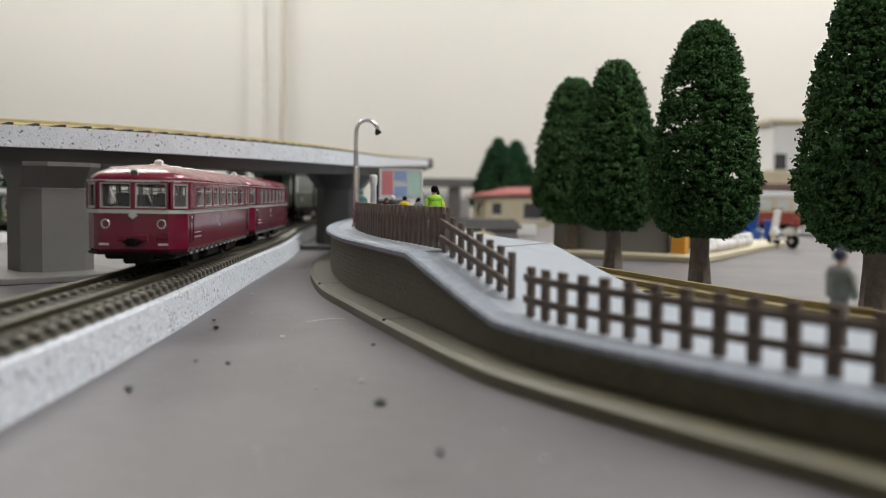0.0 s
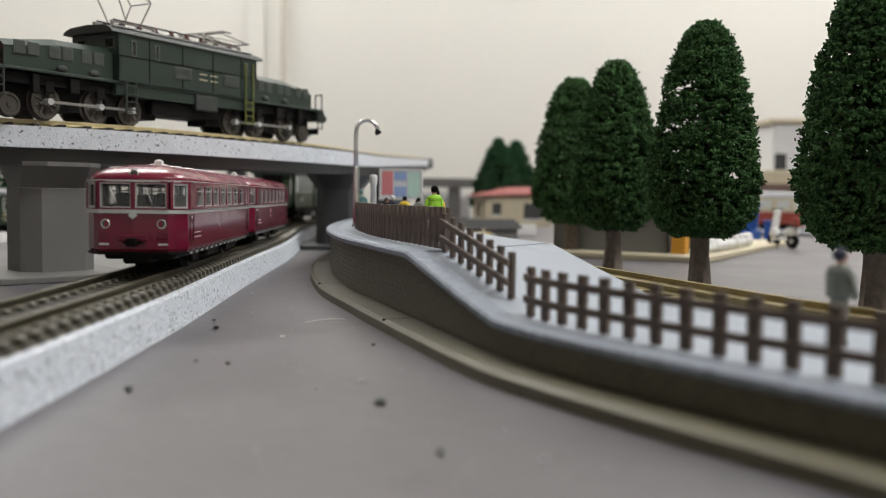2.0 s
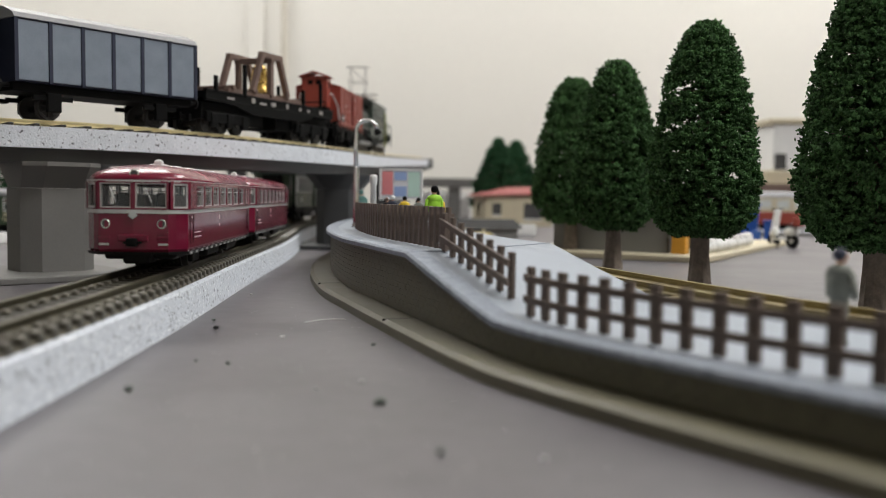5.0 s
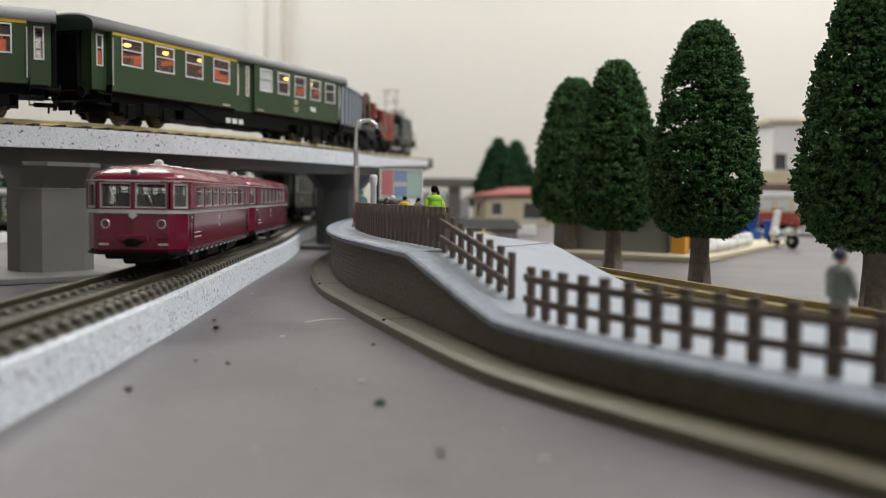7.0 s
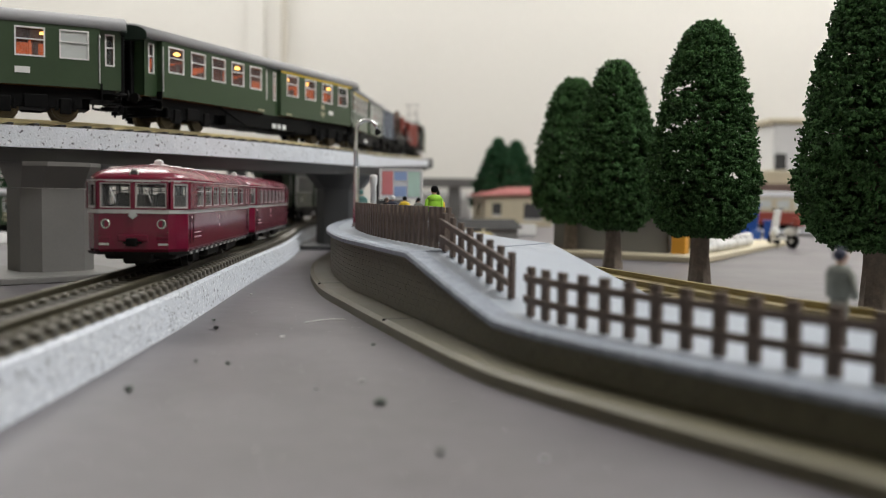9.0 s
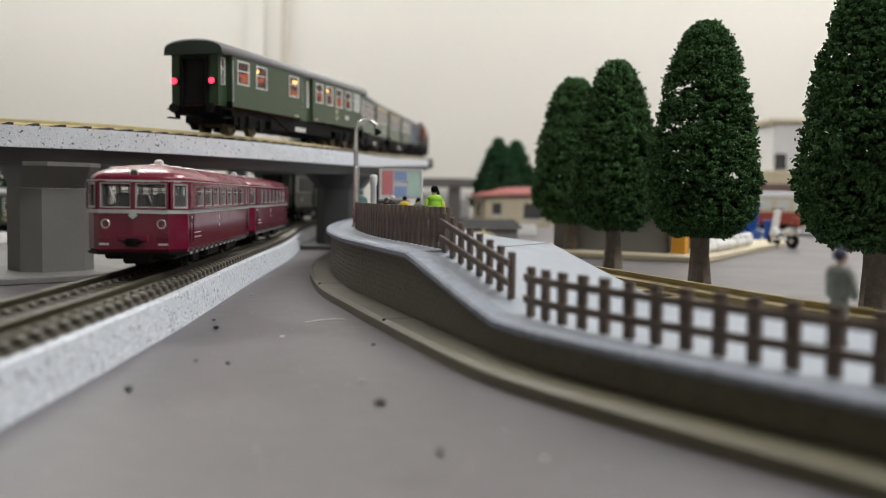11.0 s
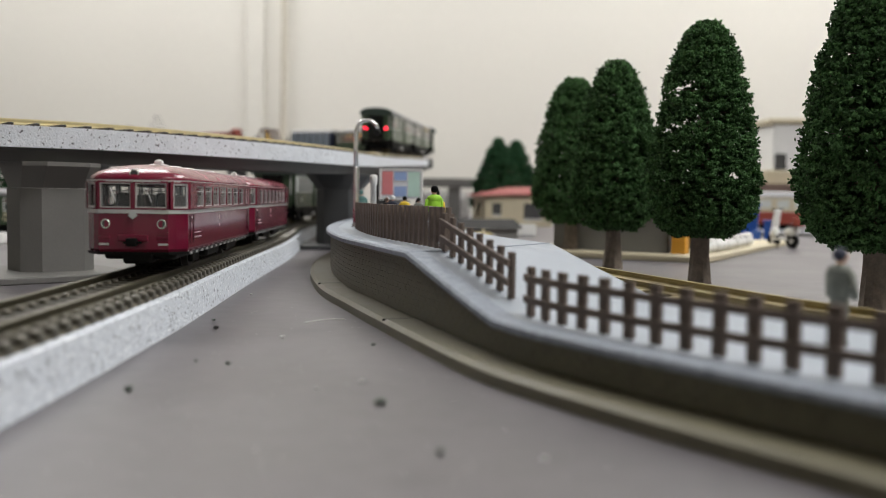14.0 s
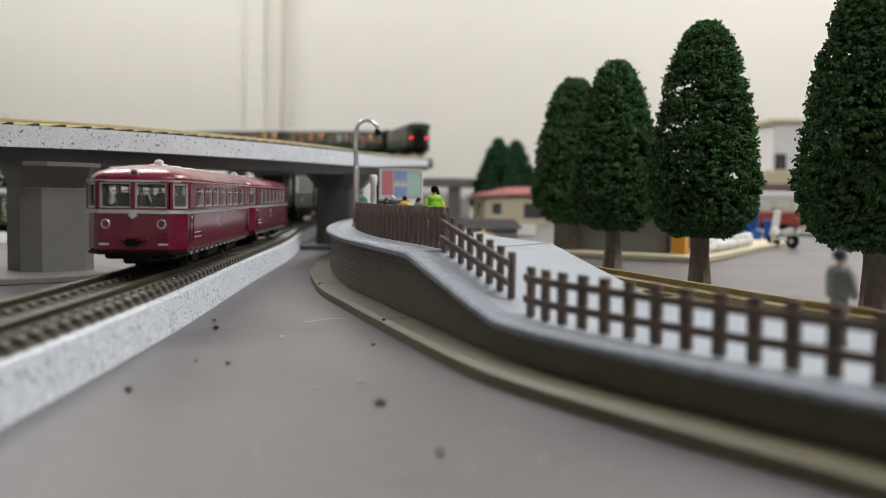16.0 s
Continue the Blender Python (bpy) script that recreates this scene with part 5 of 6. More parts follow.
    for sx, x in ((1, x1 + 0.002), (-1, -0.063)):
        buffers(e, x, 0.0160, sx)
        coupling(e, x, sx, 0.0085)
    wheels(e, (-0.024, 0.042), 0.0060, M["black"], 8)
    return e


# ---- flat wagon with a bell in a timber frame ----
def flatcar():
    e = thing("flat_wagon", "black six-axle flat wagon carrying a gold bell", "goods wagon")
    L, HW = 0.0820, 0.0168
    zt = 0.0240
    bm = bmesh.new()
    prof = [(-L, zt), (-L, zt - 0.0065), (-0.052, zt - 0.0070), (-0.030, zt - 0.0112), (0.030, zt - 0.0112), (0.052, zt - 0.0070), (L, zt - 0.0065), (L, zt)]
    loft(bm, [[(x, y, z) for x, z in prof] for y in (-HW, -HW + 0.002)])
    loft(bm, [[(x, y, z) for x, z in prof] for y in (HW - 0.002, HW)])
    bx(bm, -L + 0.001, L - 0.001, -HW + 0.0019, HW - 0.0019, zt - 0.0045, zt - 0.0012)
    part("frame", bm, M["black"], e)
    for sy in (-1, 1):
        bm = bmesh.new()
        bx(bm, -L, L, sy * HW, sy * (HW + 0.0006), zt - 0.0008, zt)
        bx(bm, -L, L, sy * HW, sy * (HW + 0.0004), zt - 0.0056, zt - 0.0052)
        part("flange", bm, M["soot"], e)
        bm = bmesh.new()
        for x, w, h in ((-0.060, 0.008, 0.0012), (-0.032, 0.004, 0.003), (-0.022, 0.008, 0.0012), (-0.008, 0.006, 0.0024), (0.012, 0.003, 0.003), (0.030, 0.003, 0.002), (0.042, 0.003, 0.002), (0.060, 0.005, 0.0022)):
            bx(bm, x, x + w, sy * HW, sy * (HW + 0.0002), zt - 0.0042, zt - 0.0042 + h)
        part("lettering", bm, M["interior"], e)
        for x, tall in ((-0.072, 0.008), (-0.040, 0.0175), (0.036, 0.0100), (0.062, 0.0165)):
            bm = bmesh.new()
            bx(bm, x - 0.0011, x + 0.0011, sy * HW - 0.0010, sy * HW + 0.0010, zt - 0.001, zt + tall, bevel=0.0002)
            part("stake", bm, M["black"], e)
    n = 26
    for i in range(n):
        a = -L + 0.002 + (2 * L - 0.004) * i / n
        if i == 0:
            first = part("plank", boxed(0.0001, (2 * L - 0.004) / n - 0.0002, -HW + 0.0021, HW - 0.0021, 0, 0.0011), M["wood"], e)
            ob = first
        else:
            ob = first.copy()
            scene.collection.objects.link(ob)
        ob.matrix_basis = pose(a, 0, zt - 0.0011)
    for sx in (-1, 1):
        bm = bmesh.new()
        for sy in (-1, 1):
            bx(bm, sx * 0.054 - 0.024, sx * 0.054 + 0.024, sy * 0.0130, sy * 0.0148, 0.0058, 0.0118, bevel=0.0004)
            for k in (-0.017, 0, 0.017):
                bx(bm, sx * 0.054 + k - 0.003, sx * 0.054 + k + 0.003, sy * 0.0128, sy * 0.0156, 0.0030, 0.0112, bevel=0.0005)
        bx(bm, sx * 0.054 - 0.026, sx * 0.054 + 0.026, -0.0120, 0.0120, 0.0075, 0.0170)
        bx(bm, sx * 0.020 - 0.012, sx * 0.020 + 0.012, -0.0110, 0.0110, 0.0060, 0.0135, bevel=0.0006)
        part("bogie", bm, M["black"], e)
        wheels(e, [sx * 0.054 + k for k in (-0.017, 0, 0.017)], 0.0056, M["steel"])
        buffers(e, sx * L, 0.0165, sx)
        coupling(e, sx * (L + 0.001), sx, 0.0085)
    bm = bmesh.new()
    tube(bm, [(L - 0.004, -0.012, zt), (L - 0.004, -0.012, zt + 0.006), (L - 0.004, 0.012, zt + 0.006), (L - 0.004, 0.012, zt)], 0.0005, 6)
    part("end_rail", bm, M["black"], e)
    # load
    bm = bmesh.new()
    for y in (-0.010, 0.010):
        bx(bm, -0.050, 0.048, y - 0.0018, y + 0.0018, zt, zt + 0.0036, bevel=0.0003)
    for x in (-0.046, -0.020, 0.020, 0.044):
        bx(bm, x - 0.0018, x + 0.0018, -0.0135, 0.0135, zt + 0.0030, zt + 0.0052, bevel=0.0003)
    part("cradle", bm, M["wood"], e, "grey-brown timber cradle")
    for y in (-0.0118, 0.0118):
        bm = bmesh.new()
        for sx in (-1, 1):
            q = [Vector((sx * 0.0225, y, zt + 0.0036)), Vector((sx * 0.0110, y, zt + 0.0275))]
            d = q[1] - q[0]
            m = Matrix.Translation((q[0] + q[1]) / 2) @ d.to_track_quat("Z", "Y").to_matrix().to_4x4()
            bx(bm, -0.0017, 0.0017, -0.0019, 0.0019, -d.length / 2, d.length / 2, bevel=0.0003, turn=m)
        bx(bm, -0.0130, 0.0130, y - 0.0018, y + 0.0018, zt + 0.0258, zt + 0.0294, bevel=0.0003)
        bx(bm, -0.0020, 0.0020, y - 0.0016, y + 0.0016, zt + 0.003, zt + 0.0260, bevel=0.0003)
        part("trestle", bm, M["wood"], e, "grey-brown timber bell trestle")
    part("crossbeam", boxed(-0.0022, 0.0022, -0.0140, 0.0140, zt + 0.0235, zt + 0.0270, bevel=0.0004), M["wood"], e)
    bm = bmesh.new()
    lathe(bm, [(0.0001, 0.0262), (0.0036, 0.0258), (0.0052, 0.0240), (0.0060, 0.0205), (0.0066, 0.0150), (0.0076, 0.0095), (0.0094, 0.0055), (0.0110, 0.0036), (0.0104, 0.0034), (0.0080, 0.0050), (0.0060, 0.0120), (0.0001, 0.0200)], 28, pose(0.0065, 0, zt + 0.0020) @ Matrix.Scale(0.84, 4))
    bmesh.ops.recalc_face_normals(bm, faces=bm.faces[:])
    part("bell", bm, M["bell"], e, "polished gold bell", True)
    return e


# ---- blue-grey van ----
def bluevan():
    e = thing("grey_van", "blue-grey covered van with dark ribs and grey roof", "goods wagon")
    L, HW, z0, z1 = 0.0500, 0.0165, 0.0165, 0.0455
    n = 6
    for sy in (-1, 1):
        for i in range(n):
            a = -L + 2 * L * i / n
            part("panel", boxed(a + 0.0009, a + 2 * L / n - 0.0009, sy * (HW - 0.0006), sy * (HW + 0.0003), z0 + 0.0008, z1 - 0.0008, bevel=0.0002), M["blue"], e)
        bm = bmesh.new()
        for i in range(n + 1):
            x = -L + 2 * L * i / n
            bx(bm, x - 0.0009, x + 0.0009, sy * HW, sy * (HW + 0.0010), z0, z1)
        part("rib", bm, M["navy"], e)
    part("body", boxed(-L, L, -HW + 0.0007, HW - 0.0007, z0, z1), M["navy"], e)
    bm = bmesh.new()
    prof = [(HW * 1.07, z1), (HW * 0.95, z1 + 0.0025), (HW * 0.5, z1 + 0.0055), (0, z1 + 0.0065), (-HW * 0.5, z1 + 0.0055), (-HW * 0.95, z1 + 0.0025), (-HW * 1.07, z1)]
    loft(bm, [[(x, y, z) for y, z in prof] for x in (-L - 0.001, L + 0.001)])
    part("roof", bm, M["greyroof"], e)
    bm = bmesh.new()
    bx(bm, -L, L, -0.0130, 0.0130, 0.0125, z0, bevel=0.0004)
    for x in (-0.030, 0.030):
        for sy in (-1, 1):
            bx(bm, x - 0.0035, x + 0.0035, sy * 0.0118, sy * 0.0145, 0.0036, 0.0125, bevel=0.0004)
            bx(bm, x - 0.010, x + 0.010, sy * 0.0118, sy * 0.0132, 0.0090, 0.0112)
    part("underframe", bm, M["black"], e)
    for sx in (-1, 1):
        buffers(e, sx * L, 0.0150, sx)
        coupling(e, sx * L, sx, 0.0080)
    wheels(e, (-0.030, 0.030), 0.0058, M["steel"], 8)
    return e


def stretch(ob, k, tall=1.0):
    """Change a vehicle's length and height; wheels stay round."""
    done = set()
    for c in ob.children_recursive:
        if c.name.startswith("wheelset"):
            c["spot"] = c["spot"] * k
            c.matrix_basis = pose(c["spot"], 0, c["size"])
            continue
        c.location.x *= k
        if c.data.name not in done:
            done.add(c.data.name)
            c.data.transform(Matrix.Diagonal((k, 1, tall, 1)))
        c.location.z *= tall
    return ob


engine = stretch(locomotive(), 1.08)
van = stretch(boxcar(), 0.925)
flat = stretch(flatcar(), 0.900)
grey = bluevan()
coach_a = stretch(coach("coach", "bottle green coach with yellow first-class stripe and lit windows"), 0.9394, 0.980)
coach_b = copy_thing(coach_a, pose(0, 0, 0))
coach_c = stretch(coach("coach", "bottle green second-class coach with lit windows and red tail lamps", False), 0.9394, 0.980)
parked = copy_thing(coach_c, pose(0, 0, 0))
parked.name = "parked_coach"
for o in [o for o in parked.children if o.name.startswith(("interior", "lamps", "seats"))]:
    bpy.data.objects.remove(o)
tagged(parked, "dark green coach standing behind the rail bus", group="parked stock")
CE = CL * 0.9394
for ty in (-0.0116, 0.0116):
    tl = part("tail_lamp", rodded((-CE + 0.001, ty, 0.0288), (-CE - 0.0022, ty, 0.0288), 0.0018, 14), M["soot"], coach_c)
    part("lens", rodded((-CE - 0.0021, ty, 0.0288), (-CE - 0.0028, ty, 0.0288), 0.0016, 14), M["red_lamp"], tl)
parked.matrix_basis = pose(-0.1465, 0.775 + CE, RAIL_Z, 0, 0, -90)

# vehicle, distance of its middle behind the train's head, pivots' half distance, turned round
# the train runs evenly and gathers speed once its tail is past the bend
SPEED = 0.137
PACE = [(0.0, 0.0), (9.2, 1.2604), (11.4, 1.585), (12.0, 1.6835), (12.4, 1.7475), (16.0, 2.4135)]
S_HEAD = HIGH_LINE.near(-0.0940, 0.675) + 1.337 - SPEED * 12.0 - 0.014


def run(t):
    """Metres gone since the start."""
    return float(np.interp(t, [q[0] for q in PACE], [q[1] for q in PACE]))


TRAIN = [(engine, 0.1262, 0.065, False), (van, 0.3212, 0.032, False), (flat, 0.4618, 0.049, False), (grey, 0.5905, 0.030, False),
         (coach_a, 0.7663, 0.081, False), (coach_b, 1.0099, 0.081, True), (coach_c, 1.2525, 0.081, False)]


# ---- things on the platform ----
lamp_post = thing("street_lamp", "silver bent-arm platform lamp on a slim pole", "street lamp", m=pose(-0.0484, 0.500, HIGH) @ Matrix.Scale(1.09, 4))
part("pole", rodded((0, 0, 0), (0, 0, 0.0297), 0.0015, 14), M["chrome"], lamp_post)
part("base", rodded((0, 0, 0), (0, 0, 0.002), 0.0021, 12, 0.0016), M["chrome"], lamp_post)
bm = bmesh.new()
arc = [(0, 0, 0.0295), (-0.0004, 0, 0.0400), (-0.0002, 0, 0.0470)] + [(0.0053 - 0.0055 * math.cos(a), 0, 0.0482 + 0.0056 * math.sin(a)) for a in [0.15 + 0.345 * k for k in range(9)]]
bent(bm, arc, [0.0013, 0.00105, 0.00105] + [0.0010] * 9, 12)
part("arm", bm, M["chrome"], lamp_post, "", True)
bm = bmesh.new()
lathe(bm, [(0.0006, 0.0012), (0.0012, 0.0006), (0.0017, -0.0008), (0.0013, -0.0016)], 12, pose(0.0105, 0, 0.0482, 0, -30, 0))
part("lamp_head", bm, M["soot"], lamp_post)

post = thing("white_post", "white round-topped marker post on the platform", "post", m=pose(-0.0357, 0.46, HIGH))
bm = bmesh.new()
lathe(bm, [(0.0016, 0.0), (0.0015, 0.0225), (0.0019, 0.0230), (0.0020, 0.0268), (0.0017, 0.0278), (0.0001, 0.0281)], 14)
part("shaft", bm, M["white"], post, "", True)
part("foot", rodded((0, 0, 0), (0, 0, 0.0015), 0.0023, 12), M["white"], post)

board = thing("billboard", "white billboard with red, blue and mint poster panels", "billboard", m=pose(-0.0265, 0.56, HIGH, 0, 0, -6))
bm = bmesh.new()
for x0, x1, z0, z1 in ((-0.0135, 0.0135, 0.0330, 0.0342), (-0.0135, 0.0135, 0.0150, 0.0160), (-0.0135, -0.0125, 0.0160, 0.0330), (0.0125, 0.0135, 0.0160, 0.0330)):
    bx(bm, x0, x1, -0.0008, 0.0008, z0, z1)
part("frame", bm, M["white"], board)
part("back", boxed(-0.0125, 0.0125, -0.0002, 0.0005, 0.0160, 0.0330), M["poster_pale"], board)
for x0, x1, z0, z1, key in ((-0.0118, -0.0050, 0.0180, 0.0325, "poster_red"), (-0.0040, 0.0035, 0.0270, 0.0322, "poster_blue"), (-0.0040, 0.0035, 0.0170, 0.0232, "poster_blue"), (0.0045, 0.0118, 0.0170, 0.0322, "poster_mint")):
    part("poster", boxed(x0, x1, -0.0006, -0.0003, z0, z1), M[key], board)
for x in (-0.010, 0.010):
    part("leg", rodded((x, 0, 0), (x, 0, 0.016), 0.0008, 8), M["soot"], board)


def figurine(x, y, z, height, yaw, coat, hair, legs, label, lean=0.0):
    """A small plain standing figure, one mesh."""
    k = height / 0.020
    bm = bmesh.new()
    for s in (-1, 1):
        rod(bm, (s * 0.0010, 0, 0.0), (s * 0.0009, 0, 0.0095), 0.0010, 8, 0.0013, 2)
        ball(bm, (s * 0.0010, -0.0006, 0.0005), 0.0009, 0.0016, 0.0006, 1, 2)
        rod(bm, (s * 0.0028, 0, 0.0150), (s * 0.0033, -0.0008, 0.0098), 0.0008, 7, 0.0007)
    ball(bm, (0, 0, 0.0125), 0.0028, 0.0019, 0.0044, 2)
    ball(bm, (0, 0.0002, 0.0152), 0.0031, 0.0018, 0.0018, 2)
    rod(bm, (0, 0, 0.0160), (0, 0, 0.0176), 0.0008, 8, None, 3)
    ball(bm, (0, -0.0002, 0.0184), 0.0013, 0.0014, 0.0016, 2, 3)
    ball(bm, (0, 0.0003, 0.0188), 0.0015, 0.0014, 0.0015, 2, 1)
    bmesh.ops.scale(bm, vec=(k, k, k), verts=bm.verts[:])
    ob = part("figurine", bm, [M[coat], M[hair], M[legs], M["skin"]], None, "", True)
    ob.matrix_basis = pose(x, y, z, 0, lean, yaw)
    return tagged(ob, label, "figurine", "platform figurines")


figurine(-0.0038, 0.370, HIGH, 0.0215, 200, "lime", "black", "navy", "painted model figure in a lime green jacket")
figurine(-0.0030, 0.385, HIGH, 0.0200, 160, "sun_yellow", "soot", "navy", "painted model figure in an orange-yellow coat")
figurine(-0.0264, 0.470, HIGH, 0.0175, 180, "navy", "white", "navy", "painted model figure in a navy coat, white cap")
figurine(-0.0211, 0.490, HIGH, 0.0172, 190, "sun_yellow", "soot", "navy", "painted model figure in a yellow coat")
figurine(-0.0310, 0.495, HIGH, 0.0165, 170, "soot", "wood", "navy", "painted model figure in dark clothes")
figurine(-0.0140, 0.505, HIGH, 0.0165, 180, "grey_coat", "soot", "navy", "painted model figure in grey clothes")
figurine(-0.0495, 0.545, HIGH, 0.0205, 180, "teal", "teal", "soot", "painted model figure in teal clothes")
figurine(0.0820, 0.186, LOW - 0.0004, 0.0200, 115, "grey_coat", "navy", "grey_coat", "painted model figure in a grey coat, dark hair")

# ---- grey building with amber pillar on a slab ----
LOT = pose(0.1743, 0.5966, 0, 0, 0, -30)
lot = tagged(part("pavement", boxed(-0.15, 0.0, 0.0, 0.33, 0.0, 0.004, bevel=0.0008), M["cream"]), "pale concrete forecourt slab", "pavement", kind="structure")
lot.matrix_basis = LOT
hall = thing("grey_building", "low grey flat-roofed building with amber corner pillar", "building", m=LOT @ pose(-0.105, 0.030, 0.004))
bm = bmesh.new()
panel(bm, (-0.017, 0.0), (0.070, 0.0), 0.0, 0.032, [], 0.003)
panel(bm, (0.070, 0.0), (0.070, 0.03), 0.0, 0.032, [], 0.003)
panel(bm, (-0.017, 0.16), (-0.017, 0.0), 0.0, 0.032, [], 0.003)
panel(bm, (0.070, 0.16), (-0.017, 0.16), 0.0, 0.032, [], 0.003)
part("wall", bm, M["grey_wall"], hall)
part("roof", boxed(-0.020, 0.086, -0.004, 0.166, 0.0321, 0.0355, bevel=0.0006), M["greyroof"], hall)
part("pillar", boxed(0.0735, 0.0835, -0.003, 0.007, 0.0, 0.032, bevel=0.0006), M["orange"], hall, "amber painted pillar")
for py_ in (0.07, 0.12):
    part("pillar", boxed(0.077, 0.082, py_, py_ + 0.005, 0.0, 0.032), M["wood"], hall)
part("counter", boxed(0.058, 0.068, 0.05, 0.14, 0.0, 0.012, bevel=0.0006), M["soot"], hall)
for i in range(10):
    sack = bmesh.new()
    ball(sack, (0, 0, 0.0050), 0.0068, 0.0075, 0.0050, 2)
    ball(sack, (0.001, 0.001, 0.0088), 0.0045, 0.0050, 0.0034, 2)
    bmesh.ops.bisect_plane(sack, geom=sack.verts[:] + sack.edges[:] + sack.faces[:], plane_co=(0, 0, 0.0008), plane_no=(0, 0, -1), clear_outer=True)
    ob = tagged(part("white_sack", sack, M["white"], None, "", True), "plump white sack stacked along the forecourt edge", "sack", "white sacks")
    ob.matrix_basis = LOT @ pose(-0.014 - 0.001 * (i % 2), 0.045 + 0.0165 * i, 0.0032, 0, 0, 37 * i)


def bin_(x, y, k, label):
    e = thing("waste_bin", label, "bin", "blue bins", pose(x, y, 0, 0, 0, -20))
    bm = bmesh.new()
    loft(bm, [[(-0.006 * k, -0.006 * k, 0), (0.006 * k, -0.006 * k, 0), (0.006 * k, 0.006 * k, 0), (-0.006 * k, 0.006 * k, 0)], [(-0.0072 * k, -0.0072 * k, 0.019 * k), (0.0072 * k, -0.0072 * k, 0.019 * k), (0.0072 * k, 0.0072 * k, 0.019 * k), (-0.0072 * k, 0.0072 * k, 0.019 * k)]])
    part("bin_body", bm, M["blue_bin"], e)
    part("lid", boxed(-0.0078 * k, 0.0078 * k, -0.0078 * k, 0.0078 * k, 0.0191 * k, 0.0212 * k, bevel=0.0005), M["blue_bin"], e)


bin_(0.358, 0.99, 1.0, "tall blue plastic bin on the road")
bin_(0.312, 0.90, 0.6, "small blue plastic bin near the forecourt")
bin_(0.352, 1.05, 1.9, "large blue bin behind the scooter")

scoot = thing("scooter", "white toy scooter with dark tyres parked on the road", "scooter", m=pose(0.307, 0.815, 0, 0, 0, 118))
for wx in (-0.010, 0.011):
    bm = bmesh.new()
    lathe(bm, [(0.0022, -0.0016), (0.0058, -0.0018), (0.0066, -0.0008), (0.0066, 0.0008), (0.0058, 0.0018), (0.0022, 0.0016)], 18, pose(wx, 0, 0.0066, 90, 0, 0))
    w = part("wheel", bm, M["soot"], scoot, "dark rubber wheel")
    part("hub", rodded((wx, -0.002, 0.0066), (wx, 0.002, 0.0066), 0.0022, 10), M["silver"], w)
bm = bmesh.new()
ball(bm, (-0.009, 0, 0.0150), 0.0085, 0.0042, 0.0048, 2)
bx(bm, -0.006, 0.008, -0.0032, 0.0032, 0.0070, 0.0090, bevel=0.0006)
ball(bm, (0.0105, 0, 0.0135), 0.0040, 0.0042, 0.0062, 2)
part("body", bm, M["white"], scoot, "", True)
bm = bmesh.new()
bx(bm, 0.0085, 0.0102, -0.0045, 0.0045, 0.012, 0.033, bevel=0.0008, turn=pose(0.004, 0, 0, 0, -10, 0))
part("shield", bm, M["white"], scoot)
bm = bmesh.new()
tube(bm, [(0.0080, -0.0065, 0.0350), (0.0085, 0, 0.0340), (0.0080, 0.0065, 0.0350)], 0.0008, 8)
part("handlebar", bm, M["soot"], scoot)
part("seat", boxed(-0.0155, -0.0020, -0.0030, 0.0030, 0.0192, 0.0212, bevel=0.0008), M["black"], scoot)
part("rack_box", boxed(-0.019, -0.013, -0.0040, 0.0040, 0.0200, 0.0270, bevel=0.0006), M["oxide"], scoot)

# ---- far house and stock ----
house = thing("house", "cream house with low red tiled roof", "house", m=pose(0.104, 1.36, 0, 0, 0, 12))
bm = bmesh.new()
panel(bm, (-0.052, -0.03), (0.052, -0.03), 0.0, 0.044, [(0.012, 0.026, 0.016, 0.034), (0.060, 0.088, 0.010, 0.034)], 0.003)
panel(bm, (0.052, -0.03), (0.052, 0.04), 0.0, 0.044, [(0.02, 0.04, 0.014, 0.034)], 0.003)
panel(bm, (-0.052, 0.04), (-0.052, -0.03), 0.0, 0.044, [(0.025, 0.045, 0.014, 0.034)], 0.003)
panel(bm, (0.052, 0.04), (-0.052, 0.04), 0.0, 0.044, [], 0.003)
part("wall", bm, M["cream"], house)
bm = bmesh.new()
loft(bm, [[(-0.060, -0.036, 0.0435), (0.062, -0.036, 0.0475), (0.062, 0.050, 0.0475), (-0.060, 0.050, 0.0435)], [(-0.060, -0.036, 0.0455), (0.062, -0.036, 0.0500), (0.062, 0.050, 0.0500), (-0.060, 0.050, 0.0455)], [(-0.010, -0.014, 0.0575), (0.054, -0.014, 0.0590), (0.054, 0.022, 0.0590), (-0.010, 0.022, 0.0575)]])
part("roof", bm, M["red_roof"], house, "red tiled hipped roof")
for q in ((-0.040, -0.026, 0.016, 0.034), (0.008, 0.036, 0.010, 0.034)):
    w = part("window", boxed(q[0], q[1], -0.0288, -0.0278, q[2], q[3]), M["lens"], house)
    part("frame", boxed(q[0], q[1], -0.0305, -0.0290, q[2] - 0.001, q[2] + 0.001), M["white"], w)

far_car = thing("railcar", "cream and maroon railcar standing at the far side", "railcar", m=pose(0.60, 1.36, 0.004, 0, 0, -4))
part("lower_body", boxed(-0.14, 0.14, -0.017, 0.017, 0.004, 0.0225, bevel=0.001), M["oxide"], far_car)
bm = bmesh.new()
panel(bm, (-0.14, -0.017), (0.14, -0.017), 0.0226, 0.044, [(0.012 + 0.026 * i, 0.030 + 0.026 * i, 0.028, 0.040) for i in range(10)], 0.001)
panel(bm, (0.14, 0.017), (-0.14, 0.017), 0.0226, 0.044, [], 0.001)
panel(bm, (-0.14, 0.017), (-0.14, -0.017), 0.0226, 0.044, [], 0.001)
panel(bm, (0.14, -0.017), (0.14, 0.017), 0.0226, 0.044, [], 0.001)
part("upper_body", bm, M["cream"], far_car)
bm = bmesh.new()
